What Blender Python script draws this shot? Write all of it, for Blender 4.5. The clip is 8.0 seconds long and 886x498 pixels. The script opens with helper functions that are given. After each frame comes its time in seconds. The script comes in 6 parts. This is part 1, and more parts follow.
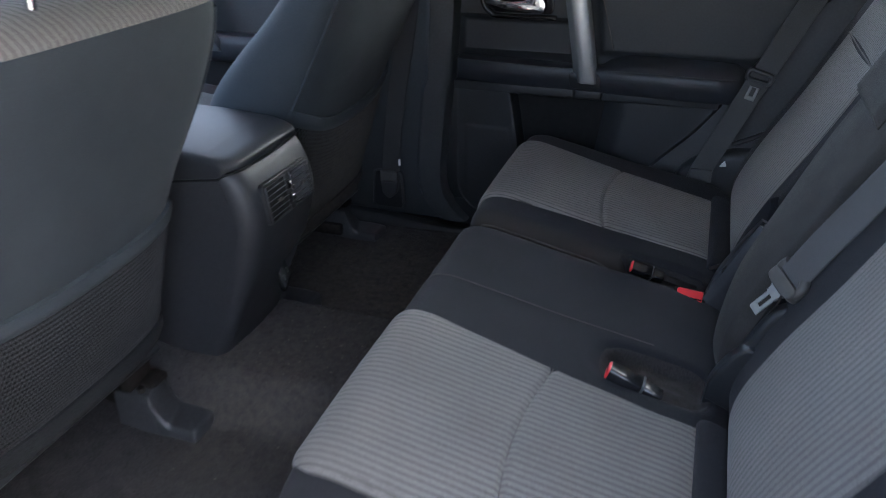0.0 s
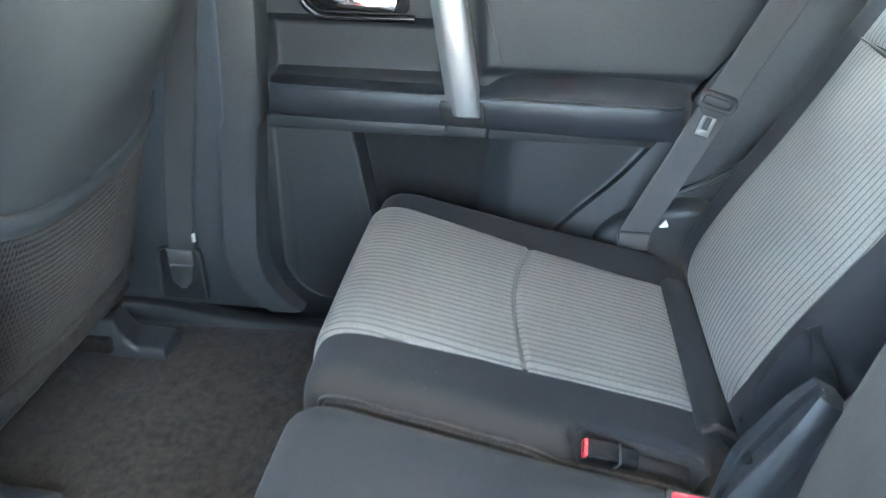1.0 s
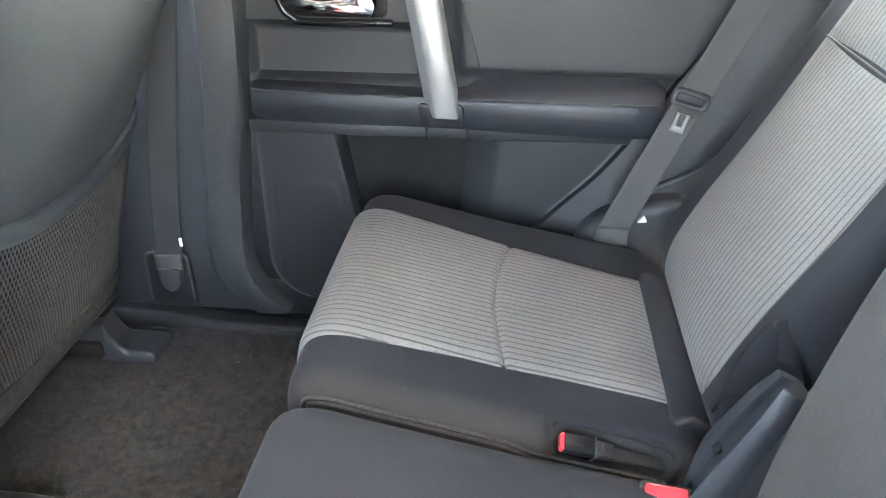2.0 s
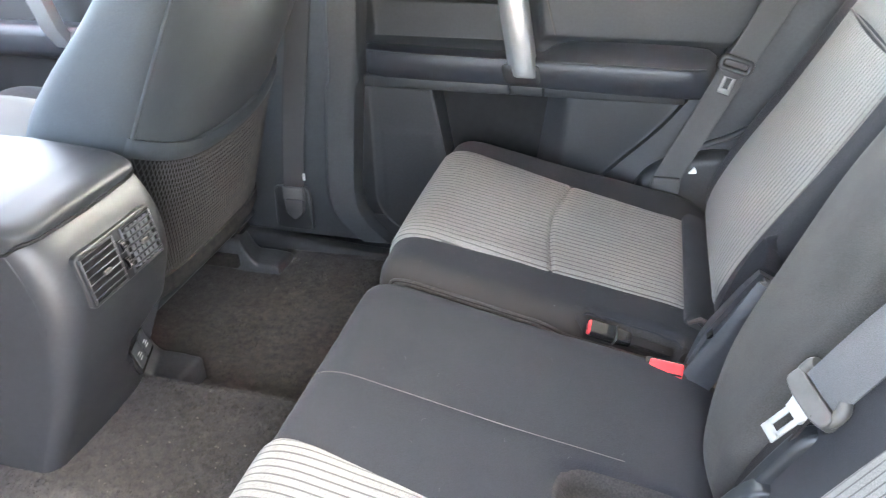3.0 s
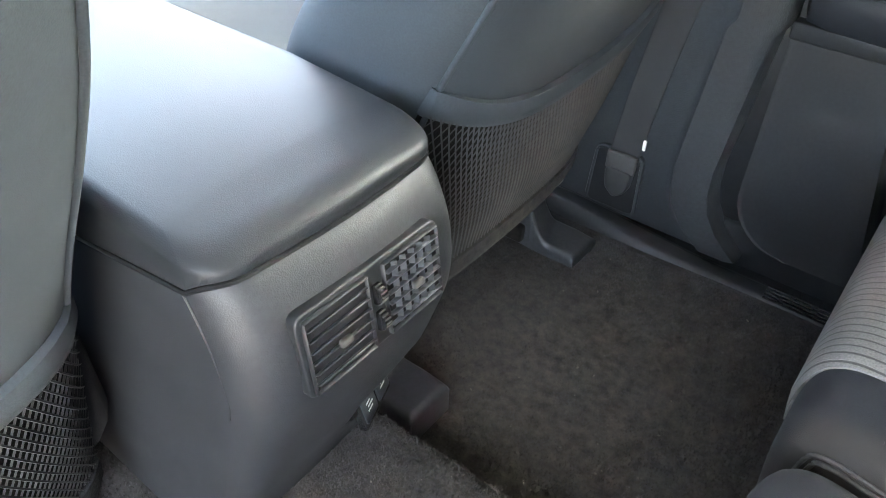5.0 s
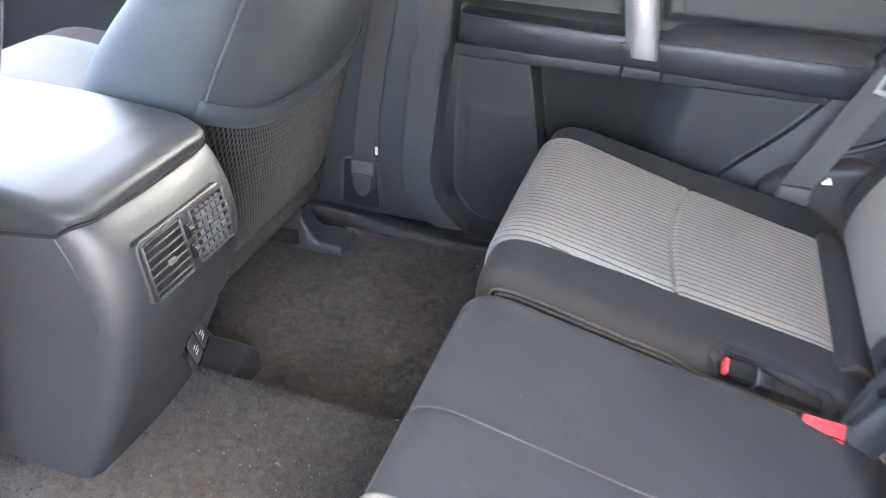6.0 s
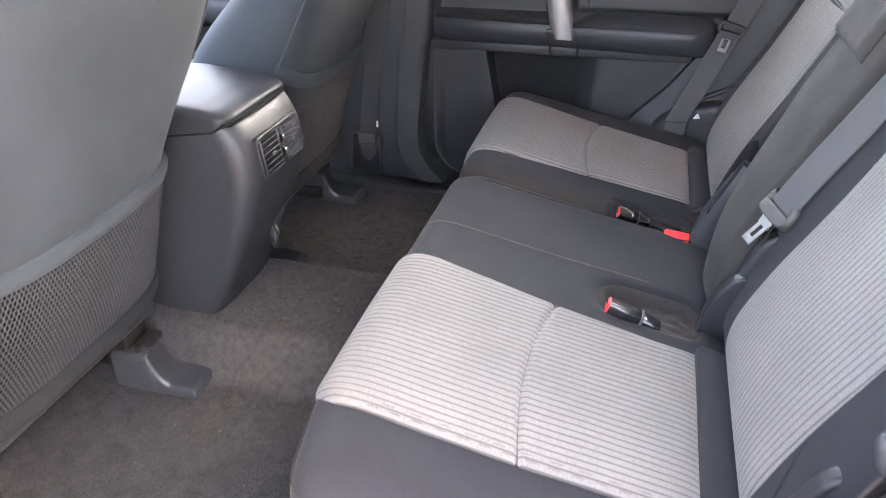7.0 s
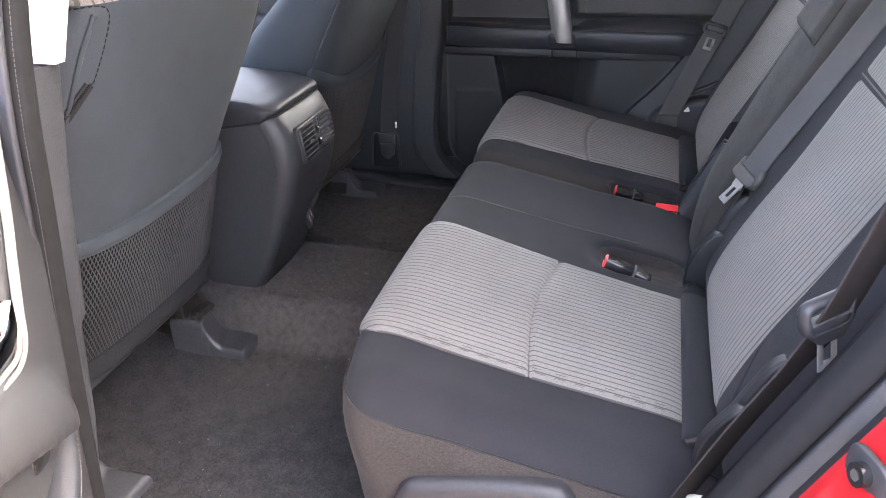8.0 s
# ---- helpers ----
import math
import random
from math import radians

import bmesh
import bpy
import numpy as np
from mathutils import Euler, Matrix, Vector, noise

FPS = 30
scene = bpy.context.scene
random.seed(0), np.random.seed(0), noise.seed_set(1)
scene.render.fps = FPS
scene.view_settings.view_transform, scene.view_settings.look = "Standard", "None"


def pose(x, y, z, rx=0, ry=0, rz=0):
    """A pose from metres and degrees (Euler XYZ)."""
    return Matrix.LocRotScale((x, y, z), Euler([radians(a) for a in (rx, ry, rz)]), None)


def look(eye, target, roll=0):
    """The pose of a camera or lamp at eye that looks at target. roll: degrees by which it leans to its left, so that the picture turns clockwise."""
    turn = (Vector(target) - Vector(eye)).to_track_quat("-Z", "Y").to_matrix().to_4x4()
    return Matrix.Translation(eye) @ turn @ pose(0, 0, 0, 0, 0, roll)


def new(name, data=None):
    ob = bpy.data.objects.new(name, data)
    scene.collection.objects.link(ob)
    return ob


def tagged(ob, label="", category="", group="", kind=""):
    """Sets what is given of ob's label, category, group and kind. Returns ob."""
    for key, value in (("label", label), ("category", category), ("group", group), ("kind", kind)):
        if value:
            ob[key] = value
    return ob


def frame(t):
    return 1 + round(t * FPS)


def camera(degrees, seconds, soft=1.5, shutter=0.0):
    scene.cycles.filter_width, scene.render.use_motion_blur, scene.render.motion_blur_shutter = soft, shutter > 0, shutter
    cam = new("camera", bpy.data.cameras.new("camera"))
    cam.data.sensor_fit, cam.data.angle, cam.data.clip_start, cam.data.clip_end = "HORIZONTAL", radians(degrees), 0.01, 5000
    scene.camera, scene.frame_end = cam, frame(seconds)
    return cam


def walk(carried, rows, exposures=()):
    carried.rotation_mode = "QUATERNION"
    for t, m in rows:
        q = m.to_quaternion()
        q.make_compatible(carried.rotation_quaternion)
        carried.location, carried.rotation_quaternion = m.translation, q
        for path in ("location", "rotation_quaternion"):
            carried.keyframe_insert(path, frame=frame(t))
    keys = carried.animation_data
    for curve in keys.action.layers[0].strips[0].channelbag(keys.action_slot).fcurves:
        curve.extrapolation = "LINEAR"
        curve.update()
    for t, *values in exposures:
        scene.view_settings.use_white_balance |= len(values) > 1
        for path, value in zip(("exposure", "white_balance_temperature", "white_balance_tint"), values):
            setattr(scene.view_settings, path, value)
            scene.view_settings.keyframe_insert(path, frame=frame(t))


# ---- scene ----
cam = camera(60.0, 8.0, soft=0.9, shutter=0.25)
PATH = [
    (0, (0.014, 0.041, 0.837), (-0.608, 1.8565, -0.1544), -0.6),
    (0.5, (-0.0659, 0.3618, 0.8057), (-0.5065, 2.2054, -0.2322), 0.1),
    (1, (-0.1393, 0.6426, 0.7495), (-0.3424, 2.5304, -0.2819), 1.0),
    (1.2, (-0.1404, 0.7106, 0.7517), (-0.311, 2.5952, -0.2905), 0.8),
    (2.3, (-0.0821, 0.5486, 0.77), (-0.3089, 2.4246, -0.2754), -1.2),
    (2.5, (-0.0486, 0.4795, 0.756), (-0.3424, 2.3566, -0.2722), -1.4),
    (3, (-0.0238, 0.3964, 0.8024), (-0.5108, 2.2032, -0.2754), -1.5),
    (3.5, (-0.1058, 0.4536, 0.8014), (-0.823, 2.1524, -0.324), 0.3),
    (4, (-0.2506, 0.6415, 0.7463), (-1.1653, 2.1827, -0.459), 1.9),
    (4.2, (-0.297, 0.7052, 0.7258), (-1.2744, 2.1859, -0.5054), 2.5),
    (5.3, (-0.3478, 0.7873, 0.7074), (-1.3165, 2.1416, -0.6696), 2.6),
    (5.5, (-0.3089, 0.756, 0.715), (-1.1448, 2.2367, -0.6167), 3.1),
    (5.7, (-0.2462, 0.6912, 0.7301), (-0.9439, 2.295, -0.5378), 2.8),
    (6, (-0.1652, 0.5195, 0.7625), (-0.7063, 2.2604, -0.3953), 2.0),
    (6.5, (-0.0702, 0.2084, 0.796), (-0.5573, 2.0207, -0.2732), 0.2),
    (7, (-0.0378, -0.0194, 0.8024), (-0.5303, 1.8068, -0.2398), -0.5),
    (7.5, (-0.0097, -0.1739, 0.8046), (-0.527, 1.661, -0.2106), -1.4),
    (8, (-0.0032, -0.2095, 0.8089), (-0.5292, 1.6362, -0.1814), -2.0),
]
EXPOSURES = [(0, 4.55, 6650, 5), (0.5, 6.45, 6980, -3), (1, 7.18, 6950, -6), (2.5, 7.22, 8200, 5), (3.5, 7.1, 8100, 5), (4.2, 6.72, 8150, 2), (5.5, 7.10, 7550, 0), (6, 7.42, 7850, 7), (6.5, 6.98, 8150, 11), (7, 6.43, 8050, 13), (7.5, 6.17, 7880, 15), (8, 5.76, 7700, 14)]
walk(cam, [(t, look(eye, target, roll)) for t, eye, target, roll in PATH], EXPOSURES)

# ---- light: a bright overcast day outside the car ----
world = bpy.data.worlds.new("sky")
scene.world = world
world.use_nodes = True
wn = world.node_tree
sky = wn.nodes.new("ShaderNodeTexSky")
sky.sky_type = "NISHITA"
sky.sun_disc = False
sky.sun_elevation = radians(45.8)
sky.sun_rotation = radians(62)
sky.air_density, sky.dust_density, sky.ozone_density = 0.6, 7.0, 0.4
wn.links.new(sky.outputs[0], wn.nodes["Background"].inputs[0])
wn.nodes["Background"].inputs[1].default_value = 0.15
sun_data = bpy.data.lights.new("sun", "SUN")
sun_data.energy, sun_data.angle, sun_data.color = 0.7, radians(14), (1.0, 0.94, 0.85)
sun = new("sun", sun_data)
sun.matrix_world = look((6, 4.2, 7.0), (0, 1, 0))


# ---- materials ----
def material(name, colour, rough=0.6, metal=0.0, noise_scale=60.0, mix=0.15, bump=0.1, bump_scale=400.0,
             big=6.0, big_mix=0.12, sheen=0.0, spec=0.5, coat=0.0):
    """Base colour varied at two scales, roughness variation and fine relief, in object space."""
    m = bpy.data.materials.new(name)
    m.use_nodes = True
    nt = m.node_tree
    b = nt.nodes["Principled BSDF"]
    tc = nt.nodes.new("ShaderNodeTexCoord")

    def tex(scale, detail=3.0):
        n = nt.nodes.new("ShaderNodeTexNoise")
        n.inputs["Scale"].default_value, n.inputs["Detail"].default_value = scale, detail
        nt.links.new(tc.outputs["Object"], n.inputs["Vector"])
        return n.outputs["Fac"]

    def scaled(fac, low, high):
        n = nt.nodes.new("ShaderNodeMapRange")
        n.inputs["From Min"].default_value, n.inputs["From Max"].default_value = 0.3, 0.7
        n.inputs["To Min"].default_value, n.inputs["To Max"].default_value = low, high
        nt.links.new(fac, n.inputs["Value"])
        return n.outputs["Result"]

    f1 = scaled(tex(noise_scale), 1 - mix, 1 + mix)
    f2 = scaled(tex(big), 1 - big_mix, 1 + big_mix)
    mul = nt.nodes.new("ShaderNodeMath")
    mul.operation = "MULTIPLY"
    nt.links.new(f1, mul.inputs[0])
    nt.links.new(f2, mul.inputs[1])
    vec = nt.nodes.new("ShaderNodeVectorMath")
    vec.operation = "SCALE"
    vec.inputs[0].default_value = colour
    nt.links.new(mul.outputs[0], vec.inputs["Scale"])
    nt.links.new(vec.outputs[0], b.inputs["Base Color"])
    nt.links.new(scaled(tex(big * 2.7), max(rough - 0.03, 0.02), min(rough + 0.04, 1)), b.inputs["Roughness"])
    b.inputs["Metallic"].default_value = metal
    b.inputs["Specular IOR Level"].default_value = spec
    b.inputs["Sheen Weight"].default_value = sheen
    b.inputs["Sheen Roughness"].default_value = 0.5
    b.inputs["Coat Weight"].default_value = coat
    if bump:
        bn = nt.nodes.new("ShaderNodeBump")
        bn.inputs["Strength"].default_value, bn.inputs["Distance"].default_value = bump, 0.001
        nt.links.new(tex(bump_scale, 2.0), bn.inputs["Height"])
        nt.links.new(bn.outputs[0], b.inputs["Normal"])
    return m


def ribbed(name, light, dark, pitch, lean=0.0):
    """Ribbed woven seat fabric: light ribs with dark grooves that run along the seat, a fine weave across."""
    m = material(name, light, 0.85, noise_scale=620, mix=0.24, bump=0.0, sheen=0.1, spec=0.2)
    nt = m.node_tree
    b = nt.nodes["Principled BSDF"]
    tc = nt.nodes.new("ShaderNodeTexCoord")
    sep = nt.nodes.new("ShaderNodeSeparateXYZ")
    nt.links.new(tc.outputs["Object"], sep.inputs[0])
    wob = nt.nodes.new("ShaderNodeTexNoise")
    wob.inputs["Scale"].default_value = 9
    nt.links.new(tc.outputs["Object"], wob.inputs["Vector"])

    def math(op, a, c):
        n = nt.nodes.new("ShaderNodeMath")
        n.operation = op
        for i, v in enumerate((a, c)):
            if isinstance(v, (int, float)):
                n.inputs[i].default_value = v
            else:
                nt.links.new(v, n.inputs[i])
        return n.outputs[0]

    y = math("ADD", sep.outputs["Y"], math("MULTIPLY", wob.outputs["Fac"], 0.004))
    ph = math("FRACT", math("DIVIDE", y, pitch), 0.0)
    tri = math("ABSOLUTE", math("SUBTRACT", ph, 0.5), 0.0)          # 0 in the rib's middle, 0.5 in the groove
    groove = nt.nodes.new("ShaderNodeMapRange")
    groove.interpolation_type = "SMOOTHSTEP"
    groove.inputs["From Min"].default_value, groove.inputs["From Max"].default_value = 0.365, 0.425
    nt.links.new(tri, groove.inputs["Value"])
    mixn = nt.nodes.new("ShaderNodeMix")
    mixn.data_type = "RGBA"
    old = b.inputs["Base Color"].links[0].from_socket
    nt.links.new(groove.outputs["Result"], mixn.inputs["Factor"])
    nt.links.new(old, mixn.inputs["A"])
    mixn.inputs["B"].default_value = (*dark, 1)
    nt.links.new(mixn.outputs["Result"], b.inputs["Base Color"])
    fine = nt.nodes.new("ShaderNodeTexNoise")
    fine.inputs["Scale"].default_value = 1100
    nt.links.new(tc.outputs["Object"], fine.inputs["Vector"])
    height = math("ADD", math("MULTIPLY", groove.outputs["Result"], -1.0), math("MULTIPLY", fine.outputs["Fac"], 0.5))
    bn = nt.nodes.new("ShaderNodeBump")
    bn.inputs["Strength"].default_value, bn.inputs["Distance"].default_value = 0.5, 0.0012
    nt.links.new(height, bn.inputs["Height"])
    nt.links.new(bn.outputs[0], b.inputs["Normal"])
    return m


GREY_FABRIC = ribbed("grey ribbed fabric", (0.132, 0.125, 0.115), (0.051, 0.048, 0.044), 0.0098)
PLAIN_GREY = material("plain grey cloth", (0.036, 0.040, 0.040), 0.85, noise_scale=800, mix=0.2, bump=0.3, bump_scale=1300, sheen=0.2, spec=0.25)
BLACK_FABRIC = material("black seat fabric", (0.0142, 0.0144, 0.0168), 0.9, noise_scale=850, mix=0.30, bump=0.35, bump_scale=1400, sheen=0.04, spec=0.15)
SEAT_BACK = material("dark grey seat-back cloth", (0.0265, 0.0335, 0.0400), 0.75, noise_scale=600, mix=0.12, bump=0.2, bump_scale=1200, sheen=0.02, spec=0.25)
# lighter than the black cloth: sheen of the lit sloping backrest put into the colour
LIT_CHARCOAL = material("charcoal backrest cloth with its lit sheen", (0.0325, 0.0300, 0.0280), 0.88, noise_scale=800, mix=0.28, bump=0.35, bump_scale=1300, big=14, big_mix=0.2, sheen=0.03, spec=0.14)
PIPING = material("black-brown piping", (0.05, 0.042, 0.038), 0.7)
BROWN_BLACK = material("brown-black stretched cloth", (0.034, 0.027, 0.024), 0.8, noise_scale=300, bump=0.3, bump_scale=900, sheen=0.06, spec=0.2)
SIDE_CLOTH = material("brown-grey side cloth", (0.023, 0.0200, 0.0185), 0.85, noise_scale=420, mix=0.35, bump=0.3, bump_scale=1100, sheen=0.04, spec=0.2)
DARK_PLASTIC = material("dark grained plastic", (0.0185, 0.0198, 0.0228), 0.50, noise_scale=200, mix=0.15, bump=0.28, bump_scale=900, spec=0.42)
TRIM_PLASTIC = material("charcoal grained trim plastic", (0.027, 0.030, 0.0335), 0.5, noise_scale=200, mix=0.15, bump=0.5, bump_scale=480)
LID_PLASTIC = material("satin lid plastic", (0.018, 0.020, 0.023), 0.42, noise_scale=200, mix=0.0, bump=0.2, bump_scale=1100, big_mix=0.0, spec=0.26)
for link in list(LID_PLASTIC.node_tree.links):
    if link.to_socket.name == "Roughness":
        LID_PLASTIC.node_tree.links.remove(link)
LID_PLASTIC.node_tree.nodes["Principled BSDF"].inputs["Roughness"].default_value = 0.46
DOOR_VINYL = material("dark grey door vinyl", (0.0205, 0.0220, 0.0245), 0.45, noise_scale=200, mix=0.12, bump=0.30, bump_scale=800, spec=0.38)
SURROUND = material("black satin plastic", (0.014, 0.015, 0.0165), 0.42, bump=0.15, bump_scale=900, spec=0.34)
SOFT_VINYL = material("soft black armrest vinyl", (0.018, 0.020, 0.025), 0.45, bump=0.35, bump_scale=420, spec=0.4)
GLOSS_BLACK = material("gloss black plastic", (0.012, 0.012, 0.013), 0.18, bump=0.0)
SILVER = material("satin silver paint", (0.40, 0.41, 0.42), 0.34, metal=0.75, mix=0.03, big_mix=0.03, bump=0.02)
CHROME = material("chrome", (0.75, 0.76, 0.78), 0.10, metal=1.0, mix=0.02, big_mix=0.02, bump=0.0)
STEEL = material("belt tongue steel", (0.25, 0.25, 0.24), 0.48, metal=0.45, mix=0.05, bump=0.03)
RUSTY = material("dusty brown steel", (0.019, 0.0165, 0.0145), 0.6, metal=0.5, mix=0.5, noise_scale=120)
RED = material("red buckle button", (0.62, 0.022, 0.03), 0.4, mix=0.05, big_mix=0.04, bump=0.03)
CAR_RED = material("red car paint", (0.40, 0.014, 0.018), 0.2, mix=0.02, big_mix=0.03, bump=0.0, coat=1.0)
DARK_WEB = material("blue-black belt webbing", (0.021, 0.0215, 0.0235), 0.75, noise_scale=1200, mix=0.25, bump=0.4, bump_scale=1500)
WEBBING = material("charcoal belt webbing", (0.055, 0.054, 0.054), 0.75, noise_scale=1200, mix=0.25, bump=0.4, bump_scale=1500, sheen=0.02)
BROWN_WEB = material("brown-black belt webbing", (0.020, 0.0165, 0.0160), 0.75, noise_scale=1200, mix=0.25, bump=0.4, bump_scale=1500, spec=0.2)
BELT_PLASTIC = material("dark belt plastic", (0.03, 0.03, 0.032), 0.45)
GREY_BELT_PLASTIC = material("grey belt plastic", (0.058, 0.054, 0.049), 0.50, spec=0.35)
CARPET = material("dark carpet", (0.030, 0.0297, 0.0318), 0.95, noise_scale=260, mix=0.3, bump=1.0, bump_scale=420, big=38, big_mix=0.24, sheen=0.03, spec=0.08)
RUBBER = material("black rubber seal", (0.0085, 0.009, 0.010), 0.85, bump=0.25, bump_scale=300, spec=0.15)
WHITE_TRIM = material("pale grey pillar trim", (0.48, 0.47, 0.45), 0.55, bump=0.1)
HEADLINER = material("pale grey headliner cloth", (0.72, 0.71, 0.69), 0.9, bump=0.3, bump_scale=900)
WHITE_PLASTIC = material("white plastic tab", (0.7, 0.69, 0.66), 0.45)
ASPHALT = material("worn asphalt", (0.098, 0.098, 0.099), 0.9, noise_scale=90, mix=0.4, bump=0.6, bump_scale=120, big=0.4)
POCKET_CLOTH = material("charcoal pocket cloth", (0.0085, 0.0085, 0.0090), 0.95, bump=0.4, bump_scale=500, spec=0.04)
CRUMB = material("sand grains", (0.115, 0.10, 0.082), 0.9, bump=0.0)
# paler than the vent surround: sky light on the slats put into the colour
VENT_SLAT = material("sky-lit grey vent plastic", (0.022, 0.0235, 0.027), 0.36, noise_scale=150, mix=0.3, bump=0.1, spec=0.45)
RAIL_PLASTIC = material("worn satin rail plastic", (0.030, 0.0315, 0.035), 0.40, noise_scale=160, mix=0.25, bump=0.3, bump_scale=480, spec=0.7)
SEAM_CLOTH = material("dusty brown seam cloth", (0.052, 0.044, 0.038), 0.85, noise_scale=300, mix=0.35, bump=0.3, bump_scale=900)
THREAD = material("grey stitching thread", (0.027, 0.0262, 0.026), 0.7, bump=0.0)
NET = material("black elastic net", (0.027, 0.0288, 0.0318), 0.55, bump=0.2, spec=0.2)
FELT = material("dark felted backing", (0.0140, 0.0152, 0.0172), 0.95, noise_scale=420, mix=0.5, bump=0.8, bump_scale=700, sheen=0.02, spec=0.05)
# black for the shade in the vents, which have no depth
VENT_SHADE = material("vent shade black", (0.009, 0.009, 0.010), 0.95, bump=0.5, bump_scale=500, spec=0.1)
# near-black for the deep shade inside the door pocket
POCKET_SHADE = material("door pocket shade", (0.015, 0.015, 0.0155), 0.95, bump=0.4, bump_scale=500, spec=0.12)


def pane_material(name, colour):
    """Thin window glass: lets light through by its tint, glossy by Fresnel."""
    m = bpy.data.materials.new(name)
    m.use_nodes = True
    nt = m.node_tree
    nt.nodes.remove(nt.nodes["Principled BSDF"])
    clear = nt.nodes.new("ShaderNodeBsdfTransparent")
    clear.inputs["Color"].default_value = (*colour, 1)
    gloss = nt.nodes.new("ShaderNodeBsdfGlossy")
    gloss.inputs["Roughness"].default_value = 0.02
    fres = nt.nodes.new("ShaderNodeFresnel")
    fres.inputs["IOR"].default_value = 1.45
    mixer = nt.nodes.new("ShaderNodeMixShader")
    nt.links.new(fres.outputs[0], mixer.inputs[0])
    nt.links.new(clear.outputs[0], mixer.inputs[1])
    nt.links.new(gloss.outputs[0], mixer.inputs[2])
    nt.links.new(mixer.outputs[0], nt.nodes["Material Output"].inputs["Surface"])
    return m


# each pane is crossed twice, by its two faces
GLASS = pane_material("window glass", (0.86, 0.89, 0.88))
TINTED = pane_material("tinted glass", (0.86, 0.92, 0.95))
# carpet fibres, each a little lighter or darker than its neighbours
EDGE_CLOTH = material("black seat fabric, browned along its edge", (0.0142, 0.0144, 0.0168), 0.9, noise_scale=850, mix=0.30, bump=0.35, bump_scale=1400, sheen=0.04, spec=0.15)


def browned(m, y0, y1, colour):
    """Brown tint along one edge, sheen and rubbed-in dust in one colour: full at y0, fading unevenly until y1."""
    nt = m.node_tree
    tc = nt.nodes.new("ShaderNodeTexCoord")
    sep = nt.nodes.new("ShaderNodeSeparateXYZ")
    nt.links.new(tc.outputs["Object"], sep.inputs[0])
    uneven = nt.nodes.new("ShaderNodeTexNoise")
    uneven.inputs["Scale"].default_value, uneven.inputs["Detail"].default_value = 22, 5
    nt.links.new(tc.outputs["Object"], uneven.inputs["Vector"])
    sway = nt.nodes.new("ShaderNodeMath")
    sway.operation = "MULTIPLY_ADD"
    sway.inputs[1].default_value = 0.016
    nt.links.new(uneven.outputs["Fac"], sway.inputs[0])
    nt.links.new(sep.outputs["Y"], sway.inputs[2])
    fade = nt.nodes.new("ShaderNodeMapRange")
    fade.interpolation_type = "SMOOTHSTEP"
    fade.inputs["From Min"].default_value, fade.inputs["From Max"].default_value = y1 + 0.008, y0 + 0.008
    nt.links.new(sway.outputs[0], fade.inputs["Value"])
    mixer = nt.nodes.new("ShaderNodeMix")
    mixer.data_type = "RGBA"
    base = nt.nodes["Principled BSDF"].inputs["Base Color"]
    nt.links.new(fade.outputs["Result"], mixer.inputs["Factor"])
    nt.links.new(base.links[0].from_socket, mixer.inputs["A"])
    mixer.inputs["B"].default_value = (*colour, 1)
    nt.links.new(mixer.outputs["Result"], base)


browned(EDGE_CLOTH, 1.246, 1.284, (0.031, 0.0262, 0.0225))
PILE = material("carpet fibres", (0.032, 0.0315, 0.0335), 0.95, noise_scale=260, mix=0.2, bump=0.0, big=38, big_mix=0.24, sheen=0.03, spec=0.08)
pn = PILE.node_tree
geo = pn.nodes.new("ShaderNodeNewGeometry")
spread = pn.nodes.new("ShaderNodeMapRange")
spread.inputs["To Min"].default_value, spread.inputs["To Max"].default_value = 0.55, 1.50
pn.links.new(geo.outputs["Random Per Island"], spread.inputs["Value"])
tint = pn.nodes.new("ShaderNodeVectorMath")
tint.operation = "SCALE"
base_in = pn.nodes["Principled BSDF"].inputs["Base Color"]
pn.links.new(base_in.links[0].from_socket, tint.inputs[0])
pn.links.new(spread.outputs[0], tint.inputs["Scale"])
pn.links.new(tint.outputs[0], base_in)


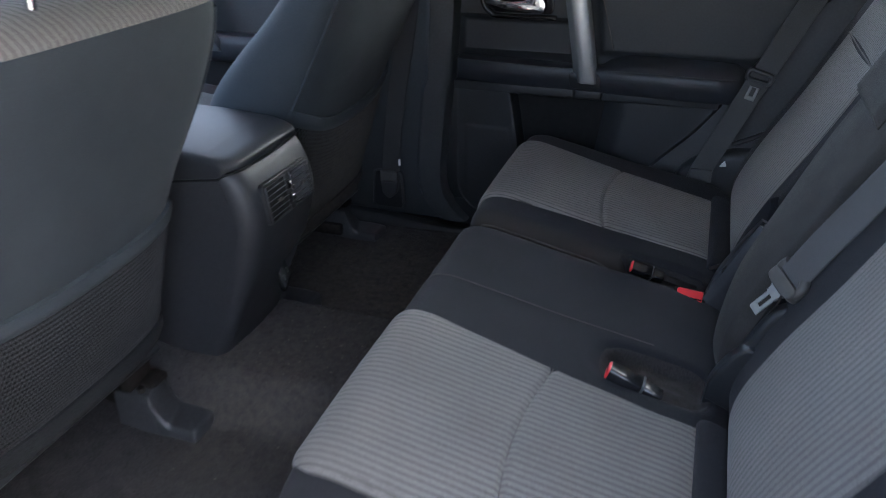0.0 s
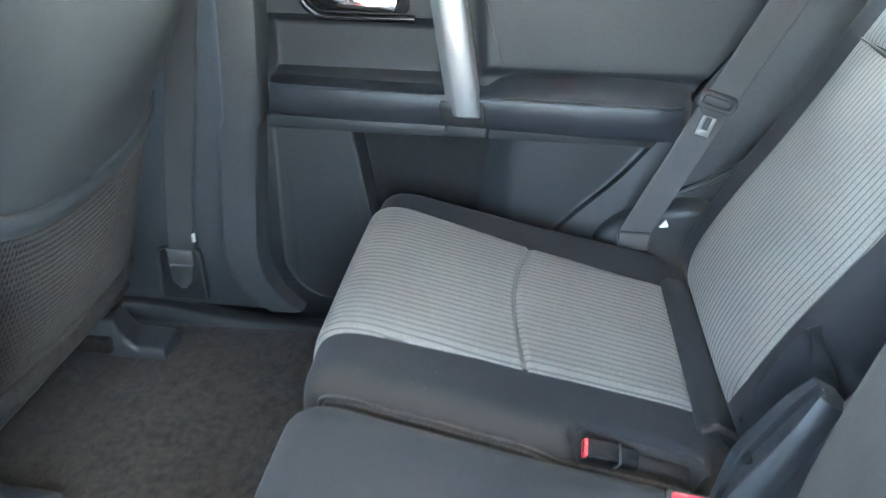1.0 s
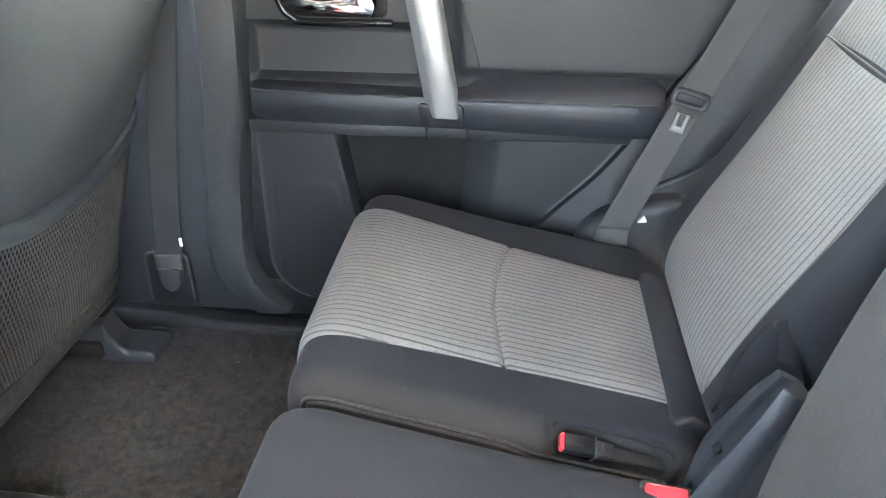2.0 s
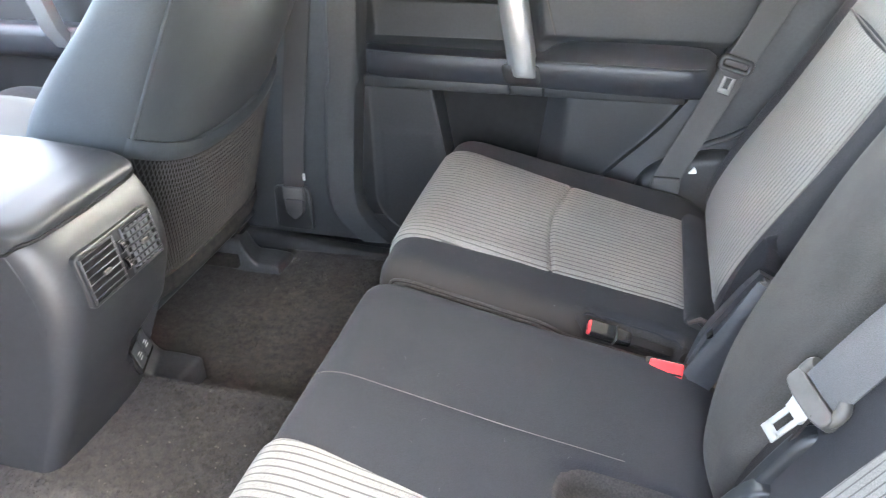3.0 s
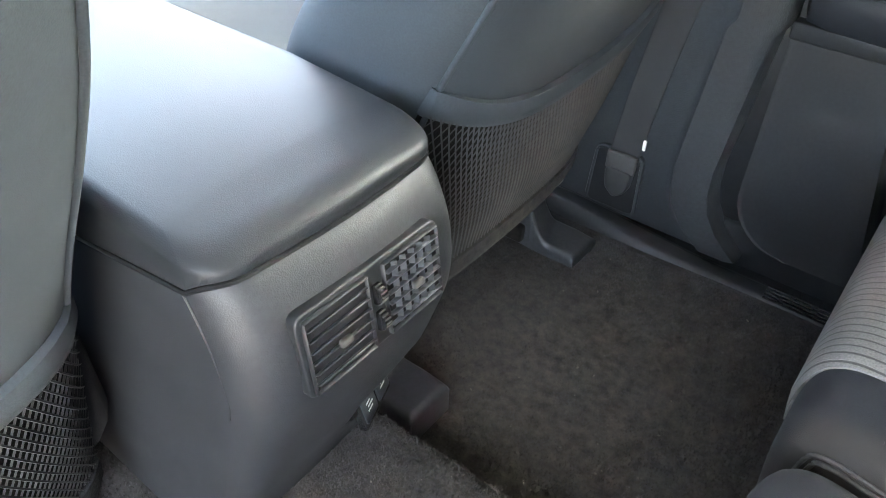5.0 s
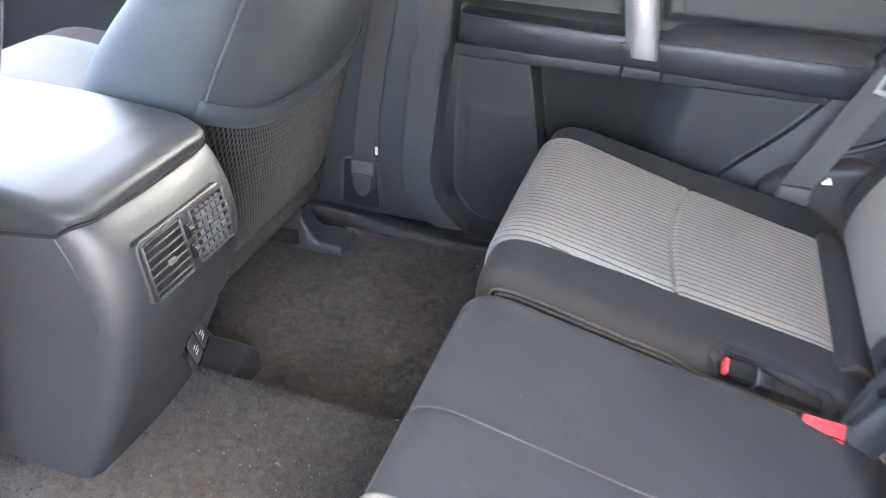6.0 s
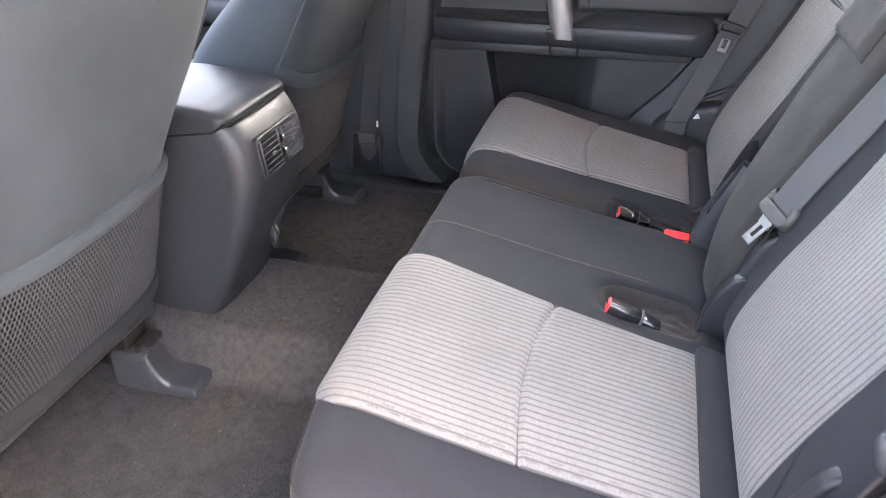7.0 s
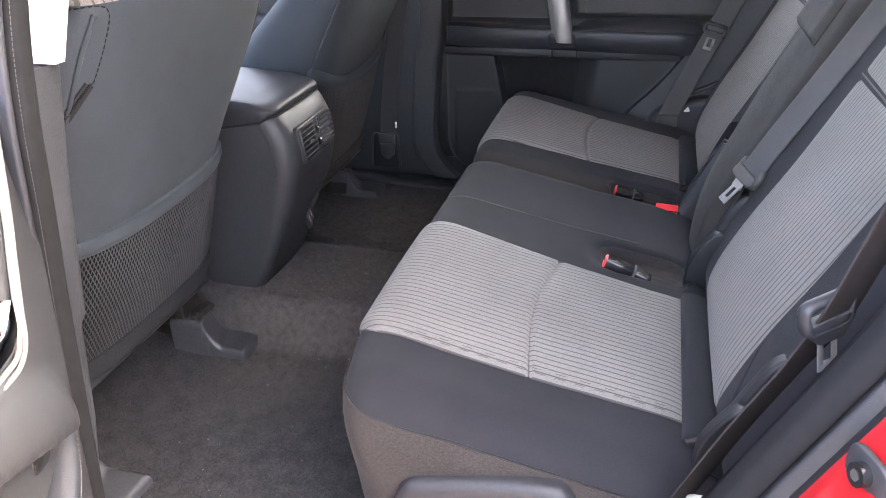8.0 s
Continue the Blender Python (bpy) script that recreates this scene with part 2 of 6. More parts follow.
def dusty(m, centre, radius, colour, strength):
    """An uneven pale patch round a place, thickest in its middle: trodden-in sand, in places also painted light."""
    nt = m.node_tree
    tc = nt.nodes.new("ShaderNodeTexCoord")
    dist = nt.nodes.new("ShaderNodeVectorMath")
    dist.operation = "DISTANCE"
    dist.inputs[1].default_value = centre
    nt.links.new(tc.outputs["Object"], dist.inputs[0])
    near = nt.nodes.new("ShaderNodeMapRange")
    near.interpolation_type = "SMOOTHSTEP"
    near.inputs["From Min"].default_value, near.inputs["From Max"].default_value = radius, radius * 0.15
    nt.links.new(dist.outputs["Value"], near.inputs["Value"])
    speck = nt.nodes.new("ShaderNodeTexNoise")
    speck.inputs["Scale"].default_value, speck.inputs["Detail"].default_value = 85, 8
    nt.links.new(tc.outputs["Object"], speck.inputs["Vector"])
    hard = nt.nodes.new("ShaderNodeMapRange")
    hard.inputs["From Min"].default_value, hard.inputs["From Max"].default_value = 0.12, 0.80
    hard.inputs["To Max"].default_value = strength
    nt.links.new(speck.outputs["Fac"], hard.inputs["Value"])
    both = nt.nodes.new("ShaderNodeMath")
    both.operation = "MULTIPLY"
    nt.links.new(near.outputs["Result"], both.inputs[0])
    nt.links.new(hard.outputs["Result"], both.inputs[1])
    mixer = nt.nodes.new("ShaderNodeMix")
    mixer.data_type = "RGBA"
    base = nt.nodes["Principled BSDF"].inputs["Base Color"]
    nt.links.new(both.outputs[0], mixer.inputs["Factor"])
    nt.links.new(base.links[0].from_socket, mixer.inputs["A"])
    mixer.inputs["B"].default_value = (*colour, 1)
    nt.links.new(mixer.outputs["Result"], base)


for m in (CARPET, PILE):
    dusty(m, (-0.60, 0.98, 0.0), 0.27, (0.100, 0.086, 0.072), 0.8)
    dusty(m, (-0.52, 1.16, 0.0), 0.18, (0.090, 0.078, 0.063), 0.55)
    dusty(m, (-0.64, 0.80, 0.0), 0.20, (0.080, 0.072, 0.062), 0.5)
    # brown dust, paled further in place of light the far footwell lacks
    dusty(m, (-0.58, 1.45, 0.0), 0.40, (0.120, 0.103, 0.084), 0.85)
# dust tint that also brightens the passenger's map pocket, where light is missing
for m in (NET, POCKET_CLOTH, FELT):
    dusty(m, (-0.60, 1.46, 0.18), 0.36, (0.078, 0.068, 0.057), 0.9)


# ---- building helpers ----
from mathutils.bvhtree import BVHTree


def finish(name, bm, mat, smooth=True):
    bmesh.ops.recalc_face_normals(bm, faces=bm.faces)
    me = bpy.data.meshes.new(name)
    bm.to_mesh(me)
    bm.free()
    me.materials.append(mat)
    for p in me.polygons:
        p.use_smooth = smooth
    if smooth:
        me.set_sharp_from_angle(angle=radians(48))
    return new(name, me)


def part(name, bm, mat, parent, label="", smooth=True):
    ob = finish(name, bm, mat, smooth)
    ob.parent = parent
    if label:
        ob["label"] = label
    return ob


def thing(name, label, category, at=(0, 0, 0), group=""):
    ob = new(name)
    ob.empty_display_size = 0.05
    return tagged(ob, label, category, group)


def solid(name, bm, mat, label, category, kind="", group=""):
    return tagged(finish(name, bm, mat), label, category, group, kind)


def curve(pts, n=8):
    """Catmull-Rom through the points, n steps a span."""
    P = [Vector(p) for p in pts]
    P = [P[0] * 2 - P[1], *P, P[-1] * 2 - P[-2]]
    out = []
    for i in range(1, len(P) - 2):
        a, b, c, d = P[i - 1:i + 3]
        for k in range(n):
            t = k / n
            out.append(0.5 * (2 * b + (c - a) * t + (2 * a - 5 * b + 4 * c - d) * t * t + (3 * b - a - 3 * c + d) * t ** 3))
    return out + [P[-2].copy()]


def loft(secs, closed=True, caps=True, bm=None):
    bm = bm or bmesh.new()
    rows = [[bm.verts.new(p) for p in s] for s in secs]
    n = len(rows[0])
    for r0, r1 in zip(rows, rows[1:]):
        for i in range(n if closed else n - 1):
            j = (i + 1) % n
            bm.faces.new((r0[i], r0[j], r1[j], r1[i]))
    if caps and closed:
        bm.faces.new(rows[0])
        bm.faces.new(rows[-1])
    return bm


def normals2d(poly, closed=True):
    """Unit normals of an (x, z) polyline, on the left of its direction."""
    n, out = len(poly), []
    for i in range(n):
        a = poly[(i - 1) % n] if closed or i else poly[0]
        b = poly[(i + 1) % n] if closed or i < n - 1 else poly[-1]
        d = Vector((b[0] - a[0], b[1] - a[1]))
        d.normalize()
        out.append(Vector((-d.y, d.x)))
    return out


def extrude_y(poly, y0, y1, r, steps=4, crown=0.0, mid=8, r1=None, core=None):
    """An (x, z) outline drawn out along y, its two ends rounded by r; crown swells it in the middle. The outline runs anticlockwise
    seen from -y when its left side is inside."""
    nor = normals2d(poly)
    if core:
        # inset towards a core segment, so that wide roundings never cross
        a, b = Vector(core[0]), Vector(core[1])
        nor, hearts = [], []
        for p in poly:
            q = Vector((p[0], p[1]))
            f = min(max((q - a).dot(b - a) / (b - a).length_squared, 0), 1)
            nor.append((a + (b - a) * f - q).normalized())
            hearts.append(a + (b - a) * f)
    r1 = r if r1 is None else r1
    area = sum(poly[i][0] * poly[(i + 1) % len(poly)][1] - poly[(i + 1) % len(poly)][0] * poly[i][1] for i in range(len(poly)))
    sign = 1 if area > 0 or core else -1
    secs = []

    def ring(y, inset):
        secs.append([(p[0] + n.x * sign * inset, y, p[1] + n.y * sign * inset) for p, n in zip(poly, nor)])

    for k in range(steps + 1):
        a = math.pi / 2 * k / steps
        ring(y0 + r * (1 - math.sin(a)), r * (1 - math.cos(a)))
    secs.sort(key=lambda s: s[0][1])
    secs2 = list(secs)
    secs.clear()
    for k in range(1, mid):
        f = k / mid
        ring(y0 + r + (y1 - y0 - r - r1) * f, -crown * math.sin(math.pi * f))
    middle = list(secs)
    secs.clear()
    for k in range(steps + 1):
        a = math.pi / 2 * k / steps
        ring(y1 - r1 * (1 - math.sin(a)), r1 * (1 - math.cos(a)))
    secs.sort(key=lambda s: s[0][1])
    rows = secs2 + middle + secs
    if core:
        shrink = lambda row, f: [(h.x + (p[0] - h.x) * f, p[1], h.y + (p[2] - h.y) * f) for p, h in zip(row, hearts)]
        fs = (0.85, 0.65, 0.45, 0.25, 0.02)
        rows = [shrink(rows[0], f) for f in fs[::-1]] + rows + [shrink(rows[-1], f) for f in fs]
    return loft(rows, caps=not core)


def lengths(poly):
    out = [0.0]
    for a, b in zip(poly, poly[1:]):
        out.append(out[-1] + (Vector(b) - Vector(a)).length)
    return out


def along(poly, s):
    L = lengths(poly)
    s = max(0.0, min(s, L[-1]))
    for i in range(len(L) - 1):
        if s <= L[i + 1] or i == len(L) - 2:
            f = (s - L[i]) / max(L[i + 1] - L[i], 1e-9)
            a, b = Vector(poly[i]), Vector(poly[i + 1])
            d = (b - a).normalized()
            return a + (b - a) * f, Vector((-d.y, d.x))


def panel(path, s0, s1, left, right, off=0.004, nu=30, nv=16, out=-1, tuck=0.008, puff=0.0, dents=()):
    """A padded cloth panel laid on an (x, z) path from s0 to s1 along it, between y = left(s) and right(s); its edges tuck in."""
    bm = bmesh.new()
    grid = []
    us = [s0 - 0.0005] + [s0 + (s1 - s0) * i / nu for i in range(nu + 1)] + [s1 + 0.0005]
    for iu, s in enumerate(us):
        p, n = along(path, s)
        n = n * out
        row = []
        y0, y1 = left(s), right(s)
        for iv in range(-1, nv + 2):
            edge = iv in (-1, nv + 1) or iu in (0, nu + 2)
            f = min(max(iv / nv, 0), 1)
            u = (min(max(s, s0), s1) - s0) / (s1 - s0)
            roundoff = min(1.0, min(f, 1 - f) / 0.05) * min(1.0, min(u, 1 - u) / 0.04)
            h = off * (0.35 + 0.65 * math.sqrt(max(roundoff, 0.0))) + puff * math.sin(math.pi * f) * math.sin(math.pi * u)
            for ds, dw, dh in dents:
                bow = 0.018 * math.sin(math.pi * f)
                h -= dh * math.exp(-((s - ds - bow) / dw) ** 2)
            if edge:
                h = -tuck
            row.append(bm.verts.new((p.x + n.x * h, y0 + (y1 - y0) * f, p.y + n.y * h)))
        grid.append(row)
    for a, b in zip(grid, grid[1:]):
        for i in range(len(a) - 1):
            bm.faces.new((a[i], a[i + 1], b[i + 1], b[i]))
    return bm


def box(x0, x1, y0, y1, z0, z1, r=0.004, seg=2, bm=None):
    own = bm is None
    b2 = bmesh.new()
    bmesh.ops.create_cube(b2, size=1.0)
    for v in b2.verts:
        v.co = Vector((x0 + (v.co.x + 0.5) * (x1 - x0), y0 + (v.co.y + 0.5) * (y1 - y0), z0 + (v.co.z + 0.5) * (z1 - z0)))
    if r:
        bmesh.ops.bevel(b2, geom=list(b2.edges), offset=r, segments=seg, profile=0.5, affect="EDGES")
    if own:
        return b2
    me = bpy.data.meshes.new("tmp")
    b2.to_mesh(me)
    b2.free()
    bm.from_mesh(me)
    bpy.data.meshes.remove(me)
    return bm


def moved(bm, m):
    bmesh.ops.transform(bm, matrix=m, verts=bm.verts)
    return bm


def prism(poly, axis, a, b, r=0.003, seg=2):
    """A flat outline drawn out along an axis from a to b, with bevelled edges."""
    bm = bmesh.new()

    def at(p, d):
        return {"x": (d, p[0], p[1]), "y": (p[0], d, p[1]), "z": (p[0], p[1], d)}[axis]

    f = bm.faces.new([bm.verts.new(at(p, a)) for p in poly])
    ext = bmesh.ops.extrude_face_region(bm, geom=[f])
    shift = Vector(at((0, 0), b - a))
    bmesh.ops.translate(bm, vec=shift, verts=[v for v in ext["geom"] if isinstance(v, bmesh.types.BMVert)])
    bmesh.ops.recalc_face_normals(bm, faces=bm.faces)
    if r:
        sharp = [e for e in bm.edges if e.calc_face_angle(0) > radians(25)]
        bmesh.ops.bevel(bm, geom=sharp, offset=r, segments=seg, profile=0.5, affect="EDGES", clamp_overlap=True)
    return bm


def rounded(pts, r, n=4):
    """A closed 2D outline with its corners rounded; r may be one number or one for each corner."""
    out = []
    for i, p in enumerate(pts):
        p = Vector(p)
        a, b = Vector(pts[i - 1]), Vector(pts[(i + 1) % len(pts)])
        rr = r[i] if isinstance(r, (list, tuple)) else r
        da, db = (a - p), (b - p)
        k = min(rr, da.length * 0.45, db.length * 0.45)
        pa, pb = p + da.normalized() * k, p + db.normalized() * k
        for j in range(n + 1):
            t = j / n
            out.append(tuple(pa * (1 - t) ** 2 + p * 2 * t * (1 - t) + pb * t * t))
    return out


def tube(pts, r, n=8, bm=None, taper=None):
    pts = [Vector(p) for p in pts]
    secs = []
    up = Vector((0.3, 0.2, 1)).normalized()
    for i, p in enumerate(pts):
        d = (pts[min(i + 1, len(pts) - 1)] - pts[max(i - 1, 0)]).normalized()
        a = d.cross(up)
        if a.length < 0.05:
            a = d.cross(Vector((1, 0, 0)))
        a.normalize()
        b = d.cross(a)
        rr = r * (taper[i] if taper else 1)
        secs.append([p + (a * math.cos(2 * math.pi * k / n) + b * math.sin(2 * math.pi * k / n)) * rr for k in range(n)])
    return loft(secs, bm=bm)


def strap(pts, sides, width, thick=0.0016):
    """Webbing along pts; sides: the direction across it at each point. Slightly thicker at its two edges."""
    secs = []
    pts = [Vector(p) for p in pts]
    for i, p in enumerate(pts):
        d = (pts[min(i + 1, len(pts) - 1)] - pts[max(i - 1, 0)]).normalized()
        w = Vector(sides[i] if isinstance(sides, list) else sides)
        wd = width[i] if isinstance(width, list) else width
        w = (w - d * w.dot(d)).normalized()
        n = d.cross(w)
        ring = []
        for f, h in ((-0.5, 0.6), (-0.46, 1.0), (-0.4, 0.7), (0.4, 0.7), (0.46, 1.0), (0.5, 0.6)):
            ring.append(p + w * f * wd + n * thick * h)
        for f, h in ((0.5, 0.6), (0.46, 1.0), (0.4, 0.7), (-0.4, 0.7), (-0.46, 1.0), (-0.5, 0.6)):
            ring.append(p + w * f * wd - n * thick * h)
        secs.append(ring)
    return loft(secs)


def stitches(pts, parent, name="stitching", length=0.006, gap=0.003, r=0.0006, mat=None):
    """A row of short threads along a line."""
    pts = [Vector(p) for p in pts]
    bm = bmesh.new()
    L = [0.0]
    for a, b in zip(pts, pts[1:]):
        L.append(L[-1] + (b - a).length)

    def at(s):
        for i in range(len(L) - 1):
            if s <= L[i + 1]:
                return pts[i].lerp(pts[i + 1], (s - L[i]) / max(L[i + 1] - L[i], 1e-9))
        return pts[-1]

    s = 0.0
    while s + length < L[-1]:
        tube([at(s), at(s + length)], r, 4, bm)
        s += length + gap
    return part(name, bm, mat or THREAD, parent)


# ---- the large structure ----
YC = 1.085            # the car's middle
FLOOR, TUNNEL = -0.040, 0.048


def floor_z(x, y):
    """Carpet: flat footwells, the tunnel under the console, a rise to the front."""
    d = y - 1.075
    t = min(max((0.150 - d) / 0.045, 0), 1) if d > 0 else min(max((0.185 + d) / 0.075, 0), 1)
    t = t * t * (3 - 2 * t)
    z = FLOOR + (TUNNEL - FLOOR) * t
    z += 0.05 * min(max((-0.80 - x) / 0.35, 0), 1)
    return z + 0.0025 * noise.noise(Vector((x * 9, y * 9, 0.0)))


def build_floor():
    bm = bmesh.new()
    nx, ny = 80, 110
    g = [[bm.verts.new((-2.0 + 2.5 * i / nx, 0.40 + 1.38 * j / ny, floor_z(-2.0 + 2.5 * i / nx, 0.40 + 1.38 * j / ny))) for j in range(ny + 1)]
         for i in range(nx + 1)]
    for a, b in zip(g, g[1:]):
        for j in range(ny):
            bm.faces.new((a[j], a[j + 1], b[j + 1], b[j]))
    solid("floor", bm, CARPET, "dark grey-brown car carpet with a raised tunnel", "carpet", "structure")


build_floor()
ground = bmesh.new()
bmesh.ops.create_grid(ground, x_segments=8, y_segments=8, size=400)
moved(ground, Matrix.Translation((0, 0, -0.62)))
solid("ground", ground, ASPHALT, "grey worn asphalt outside the car", "ground", "structure")


# ---- rear seats ----
CUSH = [tuple(p) for p in curve([(0.115, 0.160), (0.07, 0.184), (-0.03, 0.205), (-0.13, 0.224), (-0.25, 0.251), (-0.305, 0.262), (-0.336, 0.257),
                                 (-0.351, 0.236), (-0.355, 0.19), (-0.348, 0.11), (-0.332, 0.03), (-0.305, -0.02)], 8)]
CUSH_OUT = CUSH + [(-0.28, -0.04), (0.05, -0.04), (0.13, 0.0), (0.13, 0.12)]
BACK = [tuple(p) for p in curve([(0.118, 0.165), (0.110, 0.20), (0.119, 0.243), (0.150, 0.315), (0.20, 0.41), (0.258, 0.53), (0.315, 0.65), (0.352, 0.74),
                                 (0.385, 0.79), (0.44, 0.80)], 10)]
BACK_OUT = BACK + [(0.48, 0.77), (0.45, 0.62), (0.36, 0.40), (0.27, 0.20), (0.24, 0.15), (0.15, 0.15)]


END_FORM = []     # the wide cushion's surface, for what lies on its outer end


def side_seam(path, s0, s1, y, off=0.002, n=60):
    out = []
    for i in range(n + 1):
        p, nn = along(path, s0 + (s1 - s0) * i / n)
        out.append((p.x - nn.x * off, y, p.y - nn.y * off))
    return out


def smooth01(t):
    t = min(max(t, 0.0), 1.0)
    return t * t * (3 - 2 * t)


def recess_depth(x, y, r):
    """Depth of the round-cornered buckle recess r = (x0, x1, y0, y1, depth) at a place."""
    x0, x1, y0, y1, d = r
    c = min(x1 - x0, y1 - y0) * 0.42
    qx, qy = abs(x - (x0 + x1) / 2) - (x1 - x0) / 2 + c, abs(y - (y0 + y1) / 2) - (y1 - y0) / 2 + c
    e = c - math.hypot(max(qx, 0), max(qy, 0)) - min(max(qx, qy), 0)
    return d * smooth01(e / (0.016 if y1 > 1.1 else 0.026))


def cushion_top(x):
    for (xa, za), (xb, zb) in zip(CUSH, CUSH[1:]):
        if xb <= x <= xa and za > 0.1:
            return za + (zb - za) * (x - xa) / (xb - xa)
    return 0.2


def round_corner(bm):
    """Draws in the outer front corner of the wide cushion, in plan."""
    for v in bm.verts:
        if v.co.y < 0.60 and v.co.x < -0.2:
            v.co.x += 0.016 * smooth01((0.60 - v.co.y) / 0.12) * smooth01((-0.2 - v.co.x) / 0.12)
    return bm


def sink(bm):
    """Presses the hollow for the hinge into the narrow backrest's inner lower corner."""
    for v in bm.verts:
        if v.co.x < 0.22:
            v.co.x += 0.024 * smooth01(1.25 - ((v.co.y - 1.262) / 0.050) ** 2 - ((v.co.z - 0.278) / 0.052) ** 2)
    return bm


def rear_seat(y0, y1, grey, back_grey, recess, label, r0, r1):
    """A part of the rear bench: cushion and backrest with grey ribbed panels, seams, piping and the cloth roll between the two."""
    seat = thing("rear_seat", label, "car seat", group="rear bench seats")
    g0, g1 = grey
    bm = extrude_y(CUSH_OUT, y0, y1, r0, steps=8, crown=0.001, mid=int((y1 - y0) / 0.008), r1=r1, core=((-0.275, 0.115), (0.05, 0.08)))
    for v in bm.verts:
        if v.co.z > 0.10:
            v.co.z -= recess_depth(v.co.x, v.co.y, recess)
            v.co.z += 0.0012 * noise.noise(v.co * 14)
    if r0 > 0.05:
        round_corner(bm)
        bmesh.ops.recalc_face_normals(bm, faces=bm.faces)
        bm.normal_update()
        END_FORM.append(BVHTree.FromBMesh(bm))
    body = part("cushion", bm, EDGE_CLOTH if y0 > 1 else BLACK_FABRIC, seat, "black cloth seat cushion")
    fl = (lambda s: g0 + 0.045 * smooth01((s - 0.44) / 0.09)) if r0 > 0.05 else (lambda s: g0 - 0.012 * max(0, (s - 0.30)) / 0.15)
    fr = lambda s: g1 + 0.045 * max(0.0, (s - 0.10)) / 0.37
    crease = 0.262
    bm = panel(CUSH, 0.052, 0.545, fl, fr, off=0.0065, nu=160, nv=40, puff=0.004, dents=((crease - 0.018, 0.0035, 0.0045),))
    if r0 > 0.05:
        round_corner(bm)
    part("cushion_panel", bm, GREY_FABRIC, body, "light grey ribbed cloth panel with a sewn crease")
    # sewn dashes along the panel's outer edge
    for k, inset in enumerate((0.006, 0.0145) if r0 > 0.05 else ()):
        row = []
        for i in range(60):
            sx = 0.075 + 0.34 * i / 59
            p, n = along(CUSH, sx)
            row.append((p.x - n.x * 0.0068, fl(sx) + inset, p.y - n.y * 0.0068))
        stitches(row, body, "edge_dash", length=0.013, gap=0.012 + 0.006 * k, r=0.0006, mat=PIPING)
    seam = []
    for i in range(31):
        f = i / 30
        s = crease - 0.018 + 0.018 * math.sin(math.pi * f)
        p, n = along(CUSH, s)
        h = 0.0022 + 0.004 * math.sin(math.pi * f) * math.sin(math.pi * (s - 0.052) / 0.493) * 0.9
        seam.append((p.x - n.x * h, fl(s) + (fr(s) - fl(s)) * f, p.y - n.y * h))
    part("seam", tube(seam, 0.0008, 5), PIPING, body)
    # recess for the buckle: dark cloth lining, its turned edge a soft fold
    x0, x1, ya, yb, d = recess
    bm = bmesh.new()
    nx, ny = 40, 26
    inner = max(ya, y0 + 0.004)
    g = []
    for i in range(nx + 1):
        row = []
        for j in range(ny + 1):
            x, y = x0 + (x1 - x0) * i / nx, inner + (yb - inner) * j / ny
            h = recess_depth(x, y, recess)
            wrinkle = 0.0025 * noise.noise(Vector((x * 50, y * 90, 2.0)))
            row.append(bm.verts.new((x, y, cushion_top(x) - h - 0.004 + 0.0085 * smooth01(h / d * 2.2) + wrinkle * h / d)))
        g.append(row)
    for i in range(nx):
        for j in range(ny):
            bm.faces.new((g[i][j], g[i][j + 1], g[i + 1][j + 1], g[i + 1][j]))
    part("recess_lining", bm, SIDE_CLOTH, body, "dark cloth lining of the buckle recess")
    if r0 < 0.05:
        rim = curve([(x0 + 0.006, inner, 0), (x0 + 0.007, yb - 0.020, 0), (x0 + 0.022, yb - 0.006, 0), (0.0, yb - 0.005, 0), (x1 - 0.022, yb - 0.007, 0), (x1 - 0.006, yb - 0.022, 0), (x1 - 0.004, inner, 0)], 6)
        part("recess_rim", tube([(p.x, p.y, cushion_top(p.x) - recess_depth(p.x, p.y, recess) - 0.0005) for p in rim[8:-6]], 0.0018, 6), BLACK_FABRIC, body, "turned cloth edge of the recess")
    # backrest
    bm = extrude_y(BACK_OUT, y0 + 0.004, y1 - 0.004, 0.05, steps=6, crown=0.003, mid=60)
    if y0 > 1:
        sink(bm)
    back = part("backrest", bm, BLACK_FABRIC, seat, "black cloth backrest")
    (b0, b1), (t0, t1) = back_grey

    def corner(s):
        k = min(max((s - 0.022) / 0.07, 0), 1)
        return 0.05 * (1 - math.sqrt(1 - (1 - k) ** 2))

    bl = lambda s: b0 + (t0 - b0) * min(s / 0.40, 1.0) + corner(s) * 0.6
    br = lambda s: b1 + (t1 - b1) * min(s / 0.30, 1.0) - corner(s) * 0.6
    part("backrest_panel", panel(BACK, 0.022, 0.4065, bl, br, nu=60, nv=40, puff=0.008, out=1), GREY_FABRIC, back, "light grey ribbed cloth panel")
    part("backrest_panel", panel(BACK, 0.4075, 0.62, bl, br, nu=24, nv=40, puff=0.004, out=1), GREY_FABRIC, back, "light grey ribbed cloth panel")
    line = []
    for i in range(25):
        p, n = along(BACK, 0.407)
        line.append((p.x + n.x * 0.0025, bl(0.407) + (br(0.407) - bl(0.407)) * i / 24, p.y + n.y * 0.0025))
    part("seam", tube(line, 0.0015, 5), PIPING, back)
    # cloth strip in the gap, its end hemmed
    roll = [(0.070, 0.150), (0.069, 0.186), (0.080, 0.196), (0.105, 0.188), (0.122, 0.172), (0.125, 0.150)]
    part("gap_strip", extrude_y([tuple(p) for p in curve(roll, 4)], g0 - 0.035, g1 + 0.012, 0.006), BLACK_FABRIC, seat, "folded black cloth strip")
